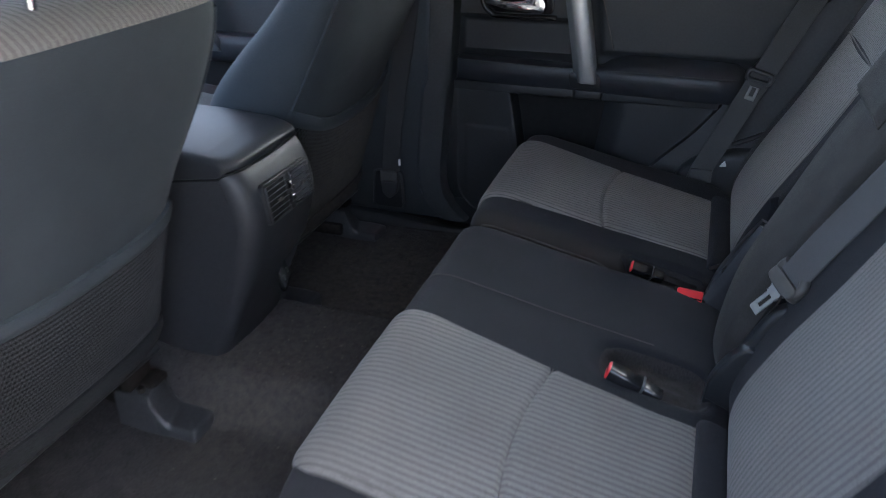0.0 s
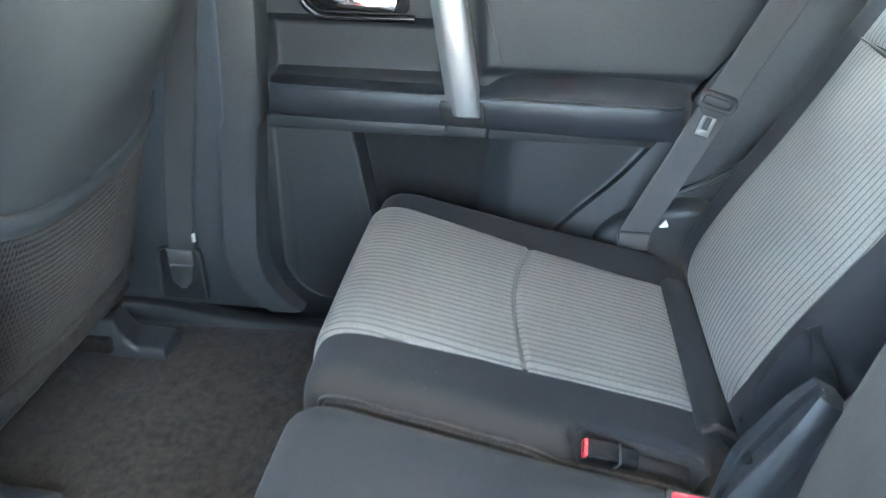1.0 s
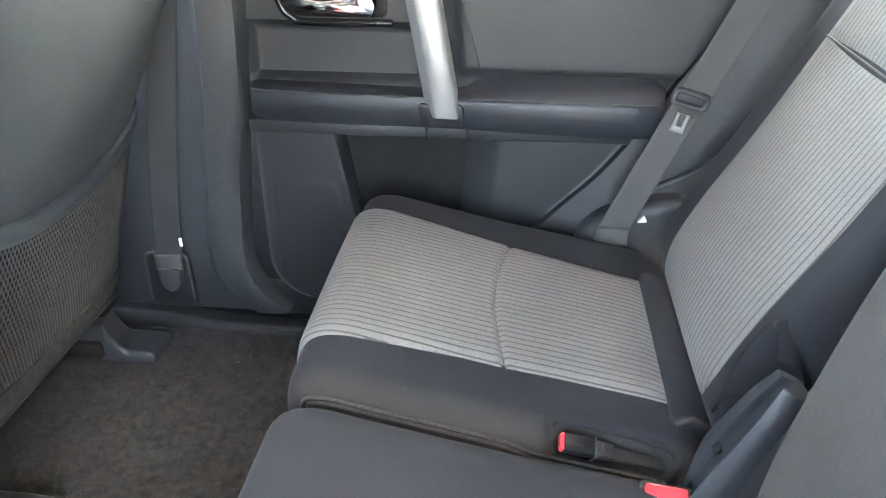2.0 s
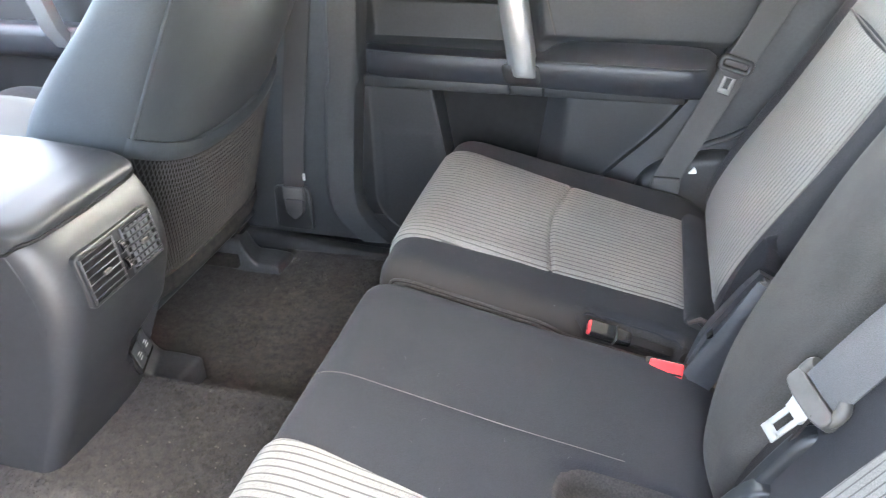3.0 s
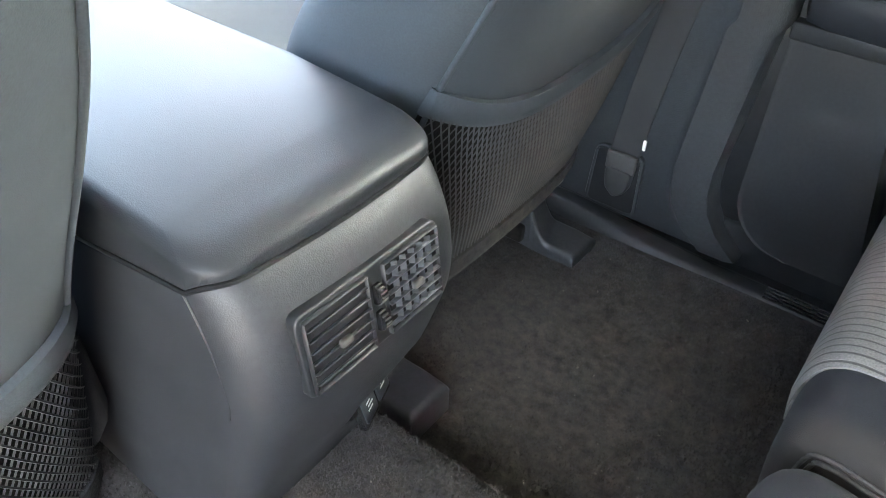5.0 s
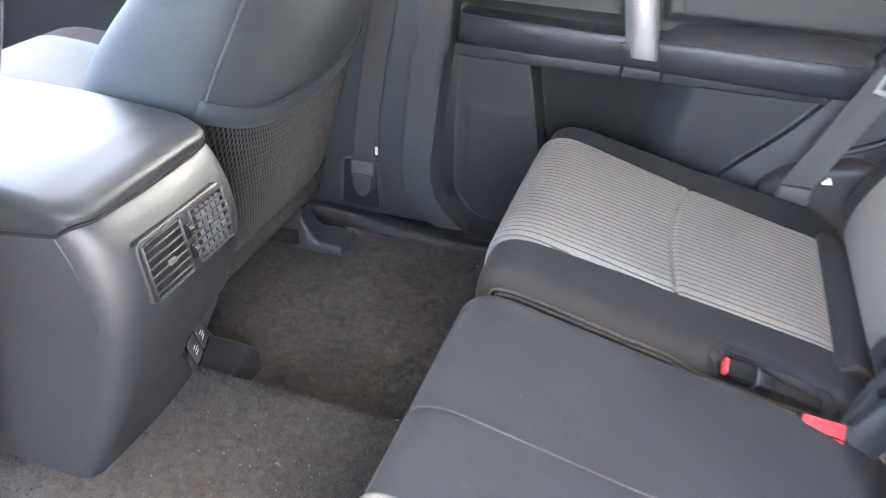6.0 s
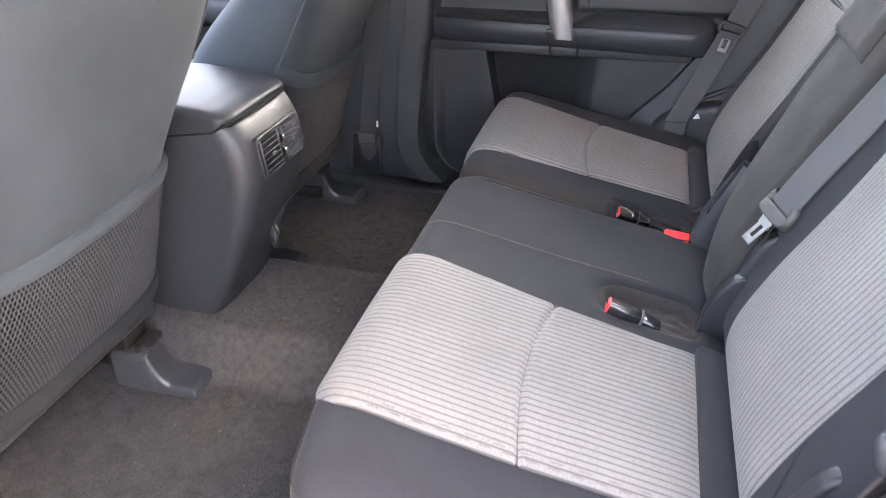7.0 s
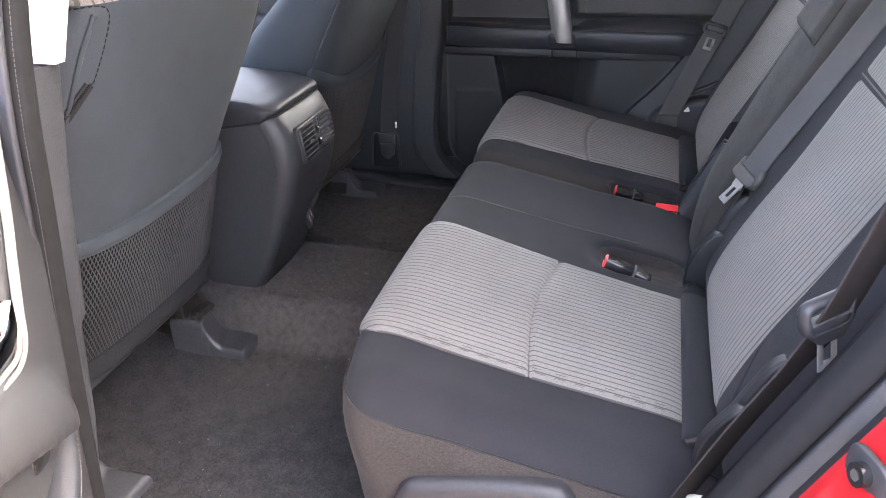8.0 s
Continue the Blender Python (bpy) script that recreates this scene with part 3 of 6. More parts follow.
    part("strip_hem", tube([(0.074, g0 - 0.033, 0.186), (0.090, g0 - 0.034, 0.194), (0.112, g0 - 0.033, 0.182)], 0.004, 6), BROWN_BLACK, seat)
    return seat, body, back


right_seat, right_cushion, right_back = rear_seat(1.243, 1.735, (1.338, 1.607), ((1.332, 1.642), (1.328, 1.634)), (-0.074, 0.074, 1.206, 1.280, 0.042),
                                                  "black cloth rear seat with light grey ribbed panels", 0.034, 0.04)
left_seat, left_cushion, left_back = rear_seat(0.445, 1.238, (0.566, 0.860), ((0.578, 0.893), (0.588, 0.884)), (-0.074, 0.096, 0.890, 0.998, 0.024),
                                               "wide black cloth rear seat with light grey ribbed panel", 0.066, 0.056)
# double seam low on the narrow seat's side, above the wide one
for deep, y in ((0.0215, 1.2440), (0.0275, 1.2425)):
    seam = [(x, y, z - 0.010 * smooth01((x + 0.13) / 0.06)) for x, y, z in side_seam(CUSH, 0.06, 0.56, y, -deep)]
    part("piping", tube(seam, 0.0021, 6), SEAM_CLOTH, right_cushion, "dusty brown double seam")
# sewn line between the middle of the wide seat and its outer place, and the seam round the outer end
part("piping", tube([(x, y, z + 0.002) for x, y, z in side_seam(CUSH, 0.12, 0.52, 1.010, 0.0005)], 0.0006, 5), PIPING, left_cushion, "pale sewn line")
def on_end(p, off):
    """The place on the wide cushion's outer end nearest to p, lifted by off."""
    at, nn, i, d = END_FORM[0].find_nearest(Vector(p))
    out = Vector((-0.25, -1, 0.4))
    return at + (nn if nn.dot(out) > 0 else -nn) * off


# seam round the outer end, brownish side cloth below it
line = curve([(-0.374, 0.64, 0.222), (-0.368, 0.58, 0.232), (-0.352, 0.527, 0.240), (-0.333, 0.489, 0.236), (-0.312, 0.462, 0.230), (-0.283, 0.446, 0.221), (-0.242, 0.445, 0.212), (-0.188, 0.445, 0.204),
              (-0.121, 0.445, 0.190), (-0.050, 0.445, 0.176), (0.0, 0.445, 0.166), (0.06, 0.445, 0.152)], 8)
low = [on_end(p, 0.0012) for p in line]
secs = []
for p in line:
    w = smooth01((-0.25 - p.x) / 0.08)
    col = []
    for k in range(19):
        z = p.z - (p.z + 0.02) * k / 18
        col.append(on_end((p.x + 0.05 * w * smooth01((0.15 - z) / 0.2), p.y, z), 0.0012))
    secs.append(col)
part("side_cloth", loft(secs, closed=False, caps=False), SIDE_CLOTH, left_cushion, "brown-grey cloth side of the cushion")
part("piping", tube(low, 0.0013, 6), SIDE_CLOTH, left_cushion, "seam round the cushion's end")
stitches([on_end((p.x, p.y, p.z + 0.004), 0.0006) for p in line[16:]], left_cushion, length=0.003, gap=0.002, r=0.00035, mat=SIDE_CLOTH)
# middle backrest with its fold-down pull strap
mid_out = [(x - 0.020 - 0.012 * smooth01((z - 0.2) / 0.1), z) for x, z in BACK_OUT]
mid_bm = extrude_y(mid_out, 0.985, 1.262, 0.045, steps=8, crown=0.006, mid=20)
for v in mid_bm.verts:
    far_edge = 1.262 - 0.118 * (1 - smooth01((v.co.z - 0.19) / 0.30)) - 0.02
    v.co.y = 0.985 + (v.co.y - 0.985) * (far_edge - 0.985) / 0.277
part("middle_backrest", mid_bm, LIT_CHARCOAL, left_seat, "black padded middle backrest")
mid_front = [(x - 0.020 - 0.012 * smooth01((z - 0.2) / 0.1), z) for x, z in BACK]
part("pull_strap", panel(mid_front, 0.400, 0.475, lambda s: 1.05, lambda s: 1.235, nu=10, nv=12, out=1, off=0.012), LIT_CHARCOAL, left_seat, "charcoal pull strap of the armrest")


def hinge_cover(y, yw, dx, label):
    t = thing("hinge_cover", label, "hinge cover", group="seat hinge covers")
    o = [tuple(p) for p in curve([(0.072, 0.150), (0.078, 0.190), (0.098, 0.235), (0.120, 0.285), (0.142, 0.325), (0.165, 0.33), (0.170, 0.30), (0.150, 0.24), (0.130, 0.16)], 4)]
    part("shell", extrude_y([(a + dx, b) for a, b in o], y, y + yw, 0.006), SURROUND, t)
    o2 = [tuple(p) for p in curve([(0.086, 0.185), (0.090, 0.215), (0.108, 0.25), (0.128, 0.27), (0.150, 0.26), (0.14, 0.20), (0.12, 0.17)], 4)]
    part("disc", extrude_y([(a + dx - 0.012, b) for a, b in o2], y - 0.012, y + 0.01, 0.004), SURROUND, t)
    return t


# moulded tray in the gap between the two backrests
ridge = curve([(0.106, 1.298, 0.212), (0.117, 1.301, 0.250), (0.131, 1.304, 0.292), (0.144, 1.302, 0.322), (0.147, 1.292, 0.333), (0.149, 1.279, 0.322), (0.147, 1.268, 0.308)], 6)


def flap_mesh(line, heart):
    """A turned cloth edge along a line, falling into a hollow towards its heart."""
    rows = []
    for p in line:
        away = (p - heart).normalized()
        rows.append([p + away * 0.012 + Vector((0.016, 0, -0.006)), p + away * 0.004 + Vector((0.005, 0, -0.001)), p, p - away * 0.004 + Vector((0.003, 0, 0)), p.lerp(heart, 0.25) + Vector((0.014, 0, 0)),
                     p.lerp(heart, 0.6) + Vector((0.022, 0, 0)), p.lerp(heart, 0.97) + Vector((0.024, 0, 0))])
    return loft(rows, closed=False, caps=False)


part("hinge_flap", flap_mesh(ridge, Vector((0.150, 1.250, 0.285))), BLACK_FABRIC, right_back, "black cloth fold round the hinge hollow")
tray = thing("hinge_cover", "charcoal plastic hinge tray between the backrests", "hinge cover", group="seat hinge covers")
edge_a = curve([(0.068, 1.220, 0.165), (0.074, 1.226, 0.190), (0.088, 1.243, 0.224), (0.106, 1.243, 0.260), (0.123, 1.240, 0.294), (0.137, 1.230, 0.323)], 6)
edge_b = curve([(0.066, 1.184, 0.165), (0.074, 1.184, 0.190), (0.092, 1.184, 0.226), (0.108, 1.184, 0.260), (0.123, 1.186, 0.293), (0.138, 1.194, 0.322)], 6)
secs = []
for a, b in zip(edge_a, edge_b):
    w = b - a
    out = Vector((-0.9, 0.0, 0.44))
    secs.append([a - out * 0.02, a + out * 0.001, a + w * 0.04 + out * 0.003, a + w * 0.28 + out * 0.002, a + w * 0.30 - out * 0.012, a + w * 0.35 - out * 0.012, a + w * 0.37 - out * 0.002, a + w * 0.62 - out * 0.003,
                 a + w * 0.76 + out * 0.004, a + w * 0.88 + out * 0.008, a + w * 0.97 + out * 0.003, b - out * 0.008, b - out * 0.03])
part("tray", loft(secs), DARK_PLASTIC, tray, "satin charcoal plastic tray")
a, b = edge_a[13], edge_b[13]
p = a + (b - a) * 0.34 + Vector((-0.9, 0, 0.44)) * 0.001
part("clip_slot", prism([(p.x - 0.002, p.z - 0.004), (p.x + 0.004, p.z + 0.005), (p.x + 0.006, p.z - 0.001)], "y", p.y - 0.010, p.y + 0.002, 0), GLOSS_BLACK, tray)
hinge_cover(0.940, 0.022, 0.002, "charcoal plastic hinge cover beside the middle backrest")
hinge_cover(0.505, 0.022, 0.006, "charcoal plastic hinge cover at the outer end of the backrest")
ridge = curve([(0.113, 0.538, 0.236), (0.130, 0.562, 0.278), (0.146, 0.577, 0.310), (0.152, 0.558, 0.320), (0.154, 0.530, 0.322)], 6)
part("hinge_flap", flap_mesh(ridge, Vector((0.150, 0.520, 0.285))), BLACK_FABRIC, left_back, "black cloth fold round the hinge hollow")
# plastic shield along the wide seat's lower outer edge
shield = thing("seat_side_cover", "charcoal plastic cover below the rear seat cushion", "seat cover")
part("shell", extrude_y([tuple(p) for p in curve([(-0.250, -0.05), (-0.262, 0.09), (-0.248, 0.138), (-0.215, 0.152), (-0.144, 0.167), (-0.080, 0.174), (-0.050, 0.165), (-0.036, 0.12), (-0.02, -0.05)], 5)], 0.428, 0.47, 0.012), DARK_PLASTIC, shield)


# ---- buckles ----
def buckle(at, ahead, up, length, label, button=(0.030, 0.017), stalk=True):
    """A belt buckle whose red button end is at a place; ahead points from the button down the body, up is the body's flat side."""
    b = thing("seat_belt_buckle", label, "belt buckle", group="seat belt buckles")
    a, u = Vector(ahead).normalized(), Vector(up)
    u = (u - a * u.dot(a)).normalized()
    s = a.cross(u)
    m = Matrix((( a.x, s.x, u.x, at[0]), (a.y, s.y, u.y, at[1]), (a.z, s.z, u.z, at[2]), (0, 0, 0, 1)))
    w, h = button
    secs = []
    for x, k in ((0.003, 0.93), (0.0, 1.0), (0.02, 1.05), (length * 0.6, 1.02), (length * 0.62, 0.96), (length * 0.64, 1.0), (length, 0.85)):
        o = rounded([(-w / 2 * k, -h / 2 * k), (w / 2 * k, -h / 2 * k), (w / 2 * k, h / 2 * k), (-w / 2 * k, h / 2 * k)], 0.004, 3)
        secs.append([(x, p[0], p[1]) for p in o])
    part("housing", moved(loft(secs[1:]), m), GLOSS_BLACK, b, "black plastic buckle housing")
    bm = box(-0.0035, 0.006, -w * 0.43, w * 0.43, -h * 0.40, h * 0.40, 0.0025, 2)
    part("button", moved(bm, m), RED, b, "red release button")
    slot = box(-0.0042, -0.003, -w * 0.30, w * 0.30, h * 0.10, h * 0.2, 0.0004, 1) if w > h else box(-0.0042, -0.003, w * 0.12, w * 0.2, -h * 0.38, h * 0.38, 0.0004, 1)
    part("slot", moved(slot, m), GLOSS_BLACK, b)
    if stalk:
        part("collar", moved(box(length * 0.6, length * 0.66, -w * 0.53, w * 0.53, -h * 0.55, h * 0.55, 0.002), m), BELT_PLASTIC, b)
        part("stalk", moved(box(length * 0.95, length + 0.06, -w * 0.30, w * 0.30, -0.002, 0.002, 0.0008), m), BROWN_WEB, b)
    return b


buckle((-0.049, 0.913, 0.213), (0.9, -0.06, -0.34), (0.35, 0.15, 1), 0.075, "black seat belt buckle with red button in a recess", (0.030, 0.020))
buckle((-0.054, 1.250, 0.197), (0.9, 0.10, -0.28), (0.3, -0.45, 1), 0.056, "black seat belt buckle with red button in a seat recess", (0.022, 0.0145))
buckle((0.045, 1.190, 0.189), (0.05, 0.62, -0.78), (0.041, -0.016, 0.013), 0.05, "seat belt buckle with wide red button between the cushions", (0.027, 0.052), False)


# ---- belts ----
def belt_tongue(parent, at, down, face, head_mat, size=1.0, tall=0.0, bar=False):
    """Moulded head and slotted steel plate; down points along the plate, face out of its flat side."""
    d, f = Vector(down).normalized(), Vector(face)
    f = (f - d * f.dot(d)).normalized()
    s = d.cross(f)
    m = Matrix(((s.x, d.x, f.x, at[0]), (s.y, d.y, f.y, at[1]), (s.z, d.z, f.z, at[2]), (0, 0, 0, 1))) @ Matrix.Scale(size, 4)
    # a moulded ring round the slot through which the belt runs, and a neck down to the steel plate
    ring = rounded([(-0.0285, -0.017 - tall), (0.0285, -0.017 - tall), (0.0285 - tall * 0.5, 0.005), (-0.0285 + tall * 0.5, 0.005)], 0.010, 5)
    ring.append(ring[0])
    secs = []
    for i, (x, y) in enumerate(ring):
        c = Vector((0.0, -0.006 - tall * 0.5))
        o = (Vector((x, y)) - Vector((x * 0.72, c.y))).normalized()
        secs.append([(x + o.x * math.cos(a) * 0.0062, y + o.y * math.cos(a) * 0.0062, math.sin(a) * 0.0078) for a in [2 * math.pi * k / 10 for k in range(10)]])
    if bar:
        o = rounded([(-0.036, -0.013), (0.036, -0.013), (0.036, 0.005), (0.020, 0.009), (-0.020, 0.009), (-0.036, 0.005)], 0.007, 4)
        bm = prism(o, "z", -0.009, 0.009, 0.006, 4)
        for k in (-1, 1):
            tube([tuple(p) for p in curve([(k * 0.0290, -0.002, 0.0), (k * 0.0325, -0.012, 0.001), (k * 0.0320, -0.022, 0.003), (k * 0.0270, -0.0285, 0.005)], 4)], 0.0072, 10, bm)
        part("tongue_head", moved(bm, m), head_mat, parent, "moulded plastic bar of the tongue with hooked ends")
        flare = [tuple(p) for p in curve([(-0.023, 0.006, 0), (-0.016, 0.012, 0), (-0.0125, 0.022, 0)], 4)]
        flare = [(p[0], p[1]) for p in flare] + [(-p[0], p[1]) for p in flare[::-1]]
        part("tongue_neck", moved(prism(flare, "z", -0.0026, 0.0026, 0.001, 2), m), STEEL, parent, "flared steel neck")
    else:
        part("tongue_head", moved(loft(secs, caps=False), m), head_mat, parent, "moulded plastic ring of the tongue")
        part("tongue_fill", moved(box(-0.025, 0.025, -0.008 if tall else -0.015, 0.004, -0.0070, 0.0070 if tall else -0.003, 0.002), m), head_mat, parent)
        o = rounded([(-0.026, 0.004), (0.026, 0.004), (0.015, 0.019), (-0.015, 0.019)], 0.006, 4)
        part("tongue_neck", moved(prism(o, "z", -0.006, 0.006, 0.004, 3), m), head_mat, parent, "moulded neck")
    bm = bmesh.new()
    for b in ((-0.012, -0.005, 0.012, 0.048), (0.005, 0.012, 0.012, 0.048), (-0.012, 0.012, 0.044, 0.055), (-0.012, 0.012, 0.010, 0.022)):
        box(b[0], b[1], b[2], b[3], -0.0012, 0.0012, 0.0006, 1, bm)
    part("tongue_plate", moved(bm, m), STEEL, parent, "slotted steel tongue plate")


far_belt = thing("seat_belt", "charcoal seat belt hanging down the rear pillar trim", "seat belt", group="seat belts")
pts = curve([(0.33, 1.665, 0.95), (0.27, 1.69, 0.75), (0.192, 1.718, 0.565), (0.150, 1.726, 0.465), (0.122, 1.728, 0.40), (0.080, 1.728, 0.30), (0.045, 1.73, 0.215), (0.035, 1.735, 0.18)], 5)
part("webbing", strap(pts, (1, 0.05, -0.42), 0.046), WEBBING, far_belt)
part("stitched_end", box(0.018, 0.066, 1.722, 1.734, 0.180, 0.210, 0.003), WEBBING, far_belt, "stitched belt end")
belt_tongue(far_belt, (0.126, 1.722, 0.418), (-0.28, 0.02, -1), (0, -1, 0), BELT_PLASTIC, 0.85)
part("belt_tab", prism(rounded([(0.078, 0.216), (0.094, 0.218), (0.088, 0.230)], 0.003), "y", 1.735, 1.74, 0.001), WHITE_PLASTIC, far_belt, "white plastic tab")

mid_belt = thing("seat_belt", "charcoal seat belt down the middle backrest, tongue hanging", "seat belt", group="seat belts")
pts = curve([(0.43, 0.96, 0.90), (0.362, 0.955, 0.765), (0.285, 0.950, 0.614), (0.219, 0.952, 0.490), (0.182, 0.957, 0.420), (0.154, 0.961, 0.362)], 6)
part("webbing", strap(pts, (0.40, -0.89, -0.22), 0.047), WEBBING, mid_belt)
belt_tongue(mid_belt, (0.147, 0.962, 0.352), (-0.62, -0.15, -0.75), (-0.70, -0.30, 0.61), GREY_BELT_PLASTIC, 0.87, bar=True)
pts = curve([(0.152, 0.962, 0.358), (0.146, 0.972, 0.325), (0.126, 0.972, 0.275), (0.106, 0.964, 0.225), (0.092, 0.958, 0.180)], 6)
part("lower_webbing", strap(pts, (0.3, 1, 0.2), 0.044), BROWN_WEB, mid_belt, "brown-black lower belt")
part("belt_tab", moved(box(-0.0045, 0.0045, -0.004, 0.004, -0.012, 0.012, 0.003), Matrix.Translation((0.093, 0.951, 0.186)) @ Euler((0.1, 0.5, 0)).to_matrix().to_4x4()), WHITE_PLASTIC, mid_belt, "white plastic tab")

near_belt = thing("seat_belt", "brown-black seat belt with hanging steel tongue beside the backrest", "seat belt", group="seat belts")
pts = curve([(0.29, 0.455, 0.82), (0.245, 0.446, 0.68), (0.204, 0.442, 0.54), (0.176, 0.440, 0.435), (0.154, 0.440, 0.382), (0.114, 0.438, 0.30), (0.079, 0.436, 0.22), (0.049, 0.434, 0.15)], 6)
part("webbing", strap(pts, [Vector((0.73, 0.65, -0.21)).lerp(Vector((0.66, 0.72, -0.21)), smooth01((i - 21) / 5)) for i in range(len(pts))], 0.045), BROWN_WEB, near_belt)
belt_tongue(near_belt, (0.168, 0.438, 0.424), (0.18, 0.02, -1), (0.56, -0.83, 0.15), DARK_PLASTIC, 0.92, 0.009)
part("belt_end", box(0.070, 0.098, 0.418, 0.440, 0.178, 0.200, 0.009, 3), WHITE_PLASTIC, near_belt, "white plastic belt end")


class SeatForm:
    """The rear face of a front seat's backrest."""

    def __init__(self, yc, shift):
        self.yc, self.shift = yc, shift
        self.px = curve([(0.06, -0.79, 0), (0.178, -0.768, 0), (0.36, -0.708, 0), (0.50, -0.642, 0), (0.60, -0.598, 0), (0.68, -0.57, 0), (0.74, -0.565, 0)], 8)
        self.pw = curve([(0.06, 0.205, 0), (0.12, 0.228, 0), (0.25, 0.231, 0), (0.36, 0.232, 0), (0.50, 0.236, 0), (0.58, 0.234, 0), (0.64, 0.224, 0), (0.70, 0.195, 0), (0.74, 0.16, 0)], 8)
        self.pd = curve([(0.06, 0.18, 0), (0.2, 0.21, 0), (0.42, 0.245, 0), (0.58, 0.17, 0), (0.68, 0.12, 0), (0.74, 0.09, 0)], 8)

    @staticmethod
    def read(table, z):
        z = max(table[0].x, min(z, table[-1].x))
        for a, b in zip(table, table[1:]):
            if z <= b.x + 1e-9:
                return a.y + (b.y - a.y) * (z - a.x) / max(b.x - a.x, 1e-9)
        return table[-1].y

    def form(self, z):
        return self.read(self.px, z) + self.shift, self.read(self.pw, z), self.read(self.pd, z)

    def rear(self, y, z, off=0.0):
        xr, w, d = self.form(z)
        f = min(abs(y - self.yc) / w, 0.999)
        return xr - d / 2 + d / 2 * (1 - f ** 4) ** 0.25 + off

    def section(self, z, n=44, grow=0.0):
        xr, w, d = self.form(z)
        out = []
        for k in range(n):
            a = 2 * math.pi * k / n
            c, s = math.cos(a), math.sin(a)
            slim = 1.0 - 0.03 * max(0.0, -c)
            out.append((xr - d / 2 + math.copysign(abs(c) ** (0.5 if c > 0 else 0.6), c) * (d / 2 + grow), self.yc + math.copysign(abs(s) ** 0.5, s) * (w + grow) * slim, z))
        return out


def front_seat(yc, shift, label, sag):
    seat = thing("front_seat", label, "car seat", group="front seats")
    f = SeatForm(yc, shift)
    zs = [0.118 + 0.557 * i / 36 for i in range(37)]
    secs = [f.section(z) for z in zs]
    secs.append([(p[0], p[1], p[2] + 0.003) for p in f.section(0.675, grow=-0.004)])
    back = part("backrest", loft(secs), SEAT_BACK, seat, "dark grey cloth backrest")
    xr, w, d = f.form(0.675)
    cap = []
    for grow, dz, dx in ((-0.0005, 0.0, 0.0), (0.0, 0.006, -0.002), (-0.006, 0.018, -0.008), (-0.018, 0.028, -0.014), (-0.034, 0.033, -0.02), (-0.05, 0.034, -0.024)):
        cap.append([(p[0] + dx, yc + (p[1] - yc) * (1 + grow * 3), p[2] + dz) for p in f.section(0.675, grow=grow)])
    part("top_panel", loft(cap), GREY_FABRIC, back, "light grey ribbed cloth over the top")
    # seam piping up both edges of the rear panel
    for sgn in (-1, 1):
        line = []
        for i in range(40):
            z = 0.30 + 0.365 * i / 39
            xr, w, d = f.form(z)
            y = yc + sgn * w * 0.93
            line.append((f.rear(y, z, 0.001), y, z))
        part("piping", tube(line, 0.0030, 8), SEAT_BACK, back)

    def face(y, z, off):
        return (f.rear(y, z, off), y, z)

    half = 0.222
    top = lambda u: sag[0] + sag[1] * abs(u) ** 2.2
    low = lambda u: 0.150 + 0.010 * u * u
    # elastic band of the map pocket
    secs = []
    for i in range(33):
        u = -1 + 2 * i / 32
        y = yc + u * half
        zt = top(u)
        secs.append([face(y, zt + dz, o) for dz, o in ((0.014, 0.001), (0.012, 0.008), (0.0, 0.013), (-0.012, 0.012), (-0.016, 0.006), (-0.014, 0.001))])
    pocket = part("map_pocket_band", loft(secs), SEAT_BACK, back, "padded cloth band of the map pocket")
    # dark lining behind the net
    secs = []
    for i in range(33):
        u = -1 + 2 * i / 32
        y = yc + u * half
        secs.append([face(y, top(u) + (low(u) - top(u)) * k / 5, 0.0025) for k in range(6)])
    part("pocket_lining", loft(secs, closed=False, caps=False), POCKET_CLOTH, back, "black lining of the map pocket")
    # net of crossing strands
    bm = bmesh.new()
    pitch, wide = 0.0066, 0.0011

    def strand(a, sgn):
        prev = None
        for i in range(15):
            v = i / 14
            yl = a + sgn * 0.085 * v
            u = (yl - yc) / half
            if abs(u) > 1:
                prev = None
                continue
            z = top(u) - 0.010 + (low(u) - top(u) + 0.010) * v
            bag = 0.008 + 0.012 * math.sin(math.pi * v) * (1 - u * u)
            x = f.rear(yl, z, bag + (0.0006 if sgn > 0 else -0.0006))
            ring = [bm.verts.new(p) for p in ((x, yl - wide, z), (x + 0.0012, yl, z), (x, yl + wide, z))]
            if prev:
                bm.faces.new((prev[0], prev[1], ring[1], ring[0]))
                bm.faces.new((prev[1], prev[2], ring[2], ring[1]))
            prev = ring

    k = -half - 0.09
    while k < half + 0.09:
        strand(yc + k, 1)
        strand(yc + k, -1)
        k += pitch
    tagged(part("map_pocket_net", bm, NET, back, "black diamond elastic net"), kind="stuff")
    # felted strip along the bottom edge
    secs = []
    for i in range(33):
        u = -1 + 2 * i / 32
        y = yc + u * 0.219
        z = low(u)
        zb = 0.112 + 0.012 * u * u
        secs.append([face(y, z + 0.004, 0.002), face(y, z, 0.013), face(y, (z + zb) / 2, 0.016), face(y, zb, 0.010), face(y, zb - 0.004, 0.0), face(y, zb, -0.02), face(y, z, -0.02)])
    part("pocket_hem", loft(secs), FELT, back, "dark felted hem below the net")
    # sewn line and zip at the outer edge
    sgn = -1 if yc < YC else 1
    sew = [face(yc + sgn * o, z, 0.0010) for o, z in ((0.218, 0.672), (0.203, 0.674), (0.188, 0.672), (0.183, 0.664), (0.183, 0.655), (0.186, 0.640), (0.189, 0.625), (0.193, 0.606), (0.197, 0.589))]
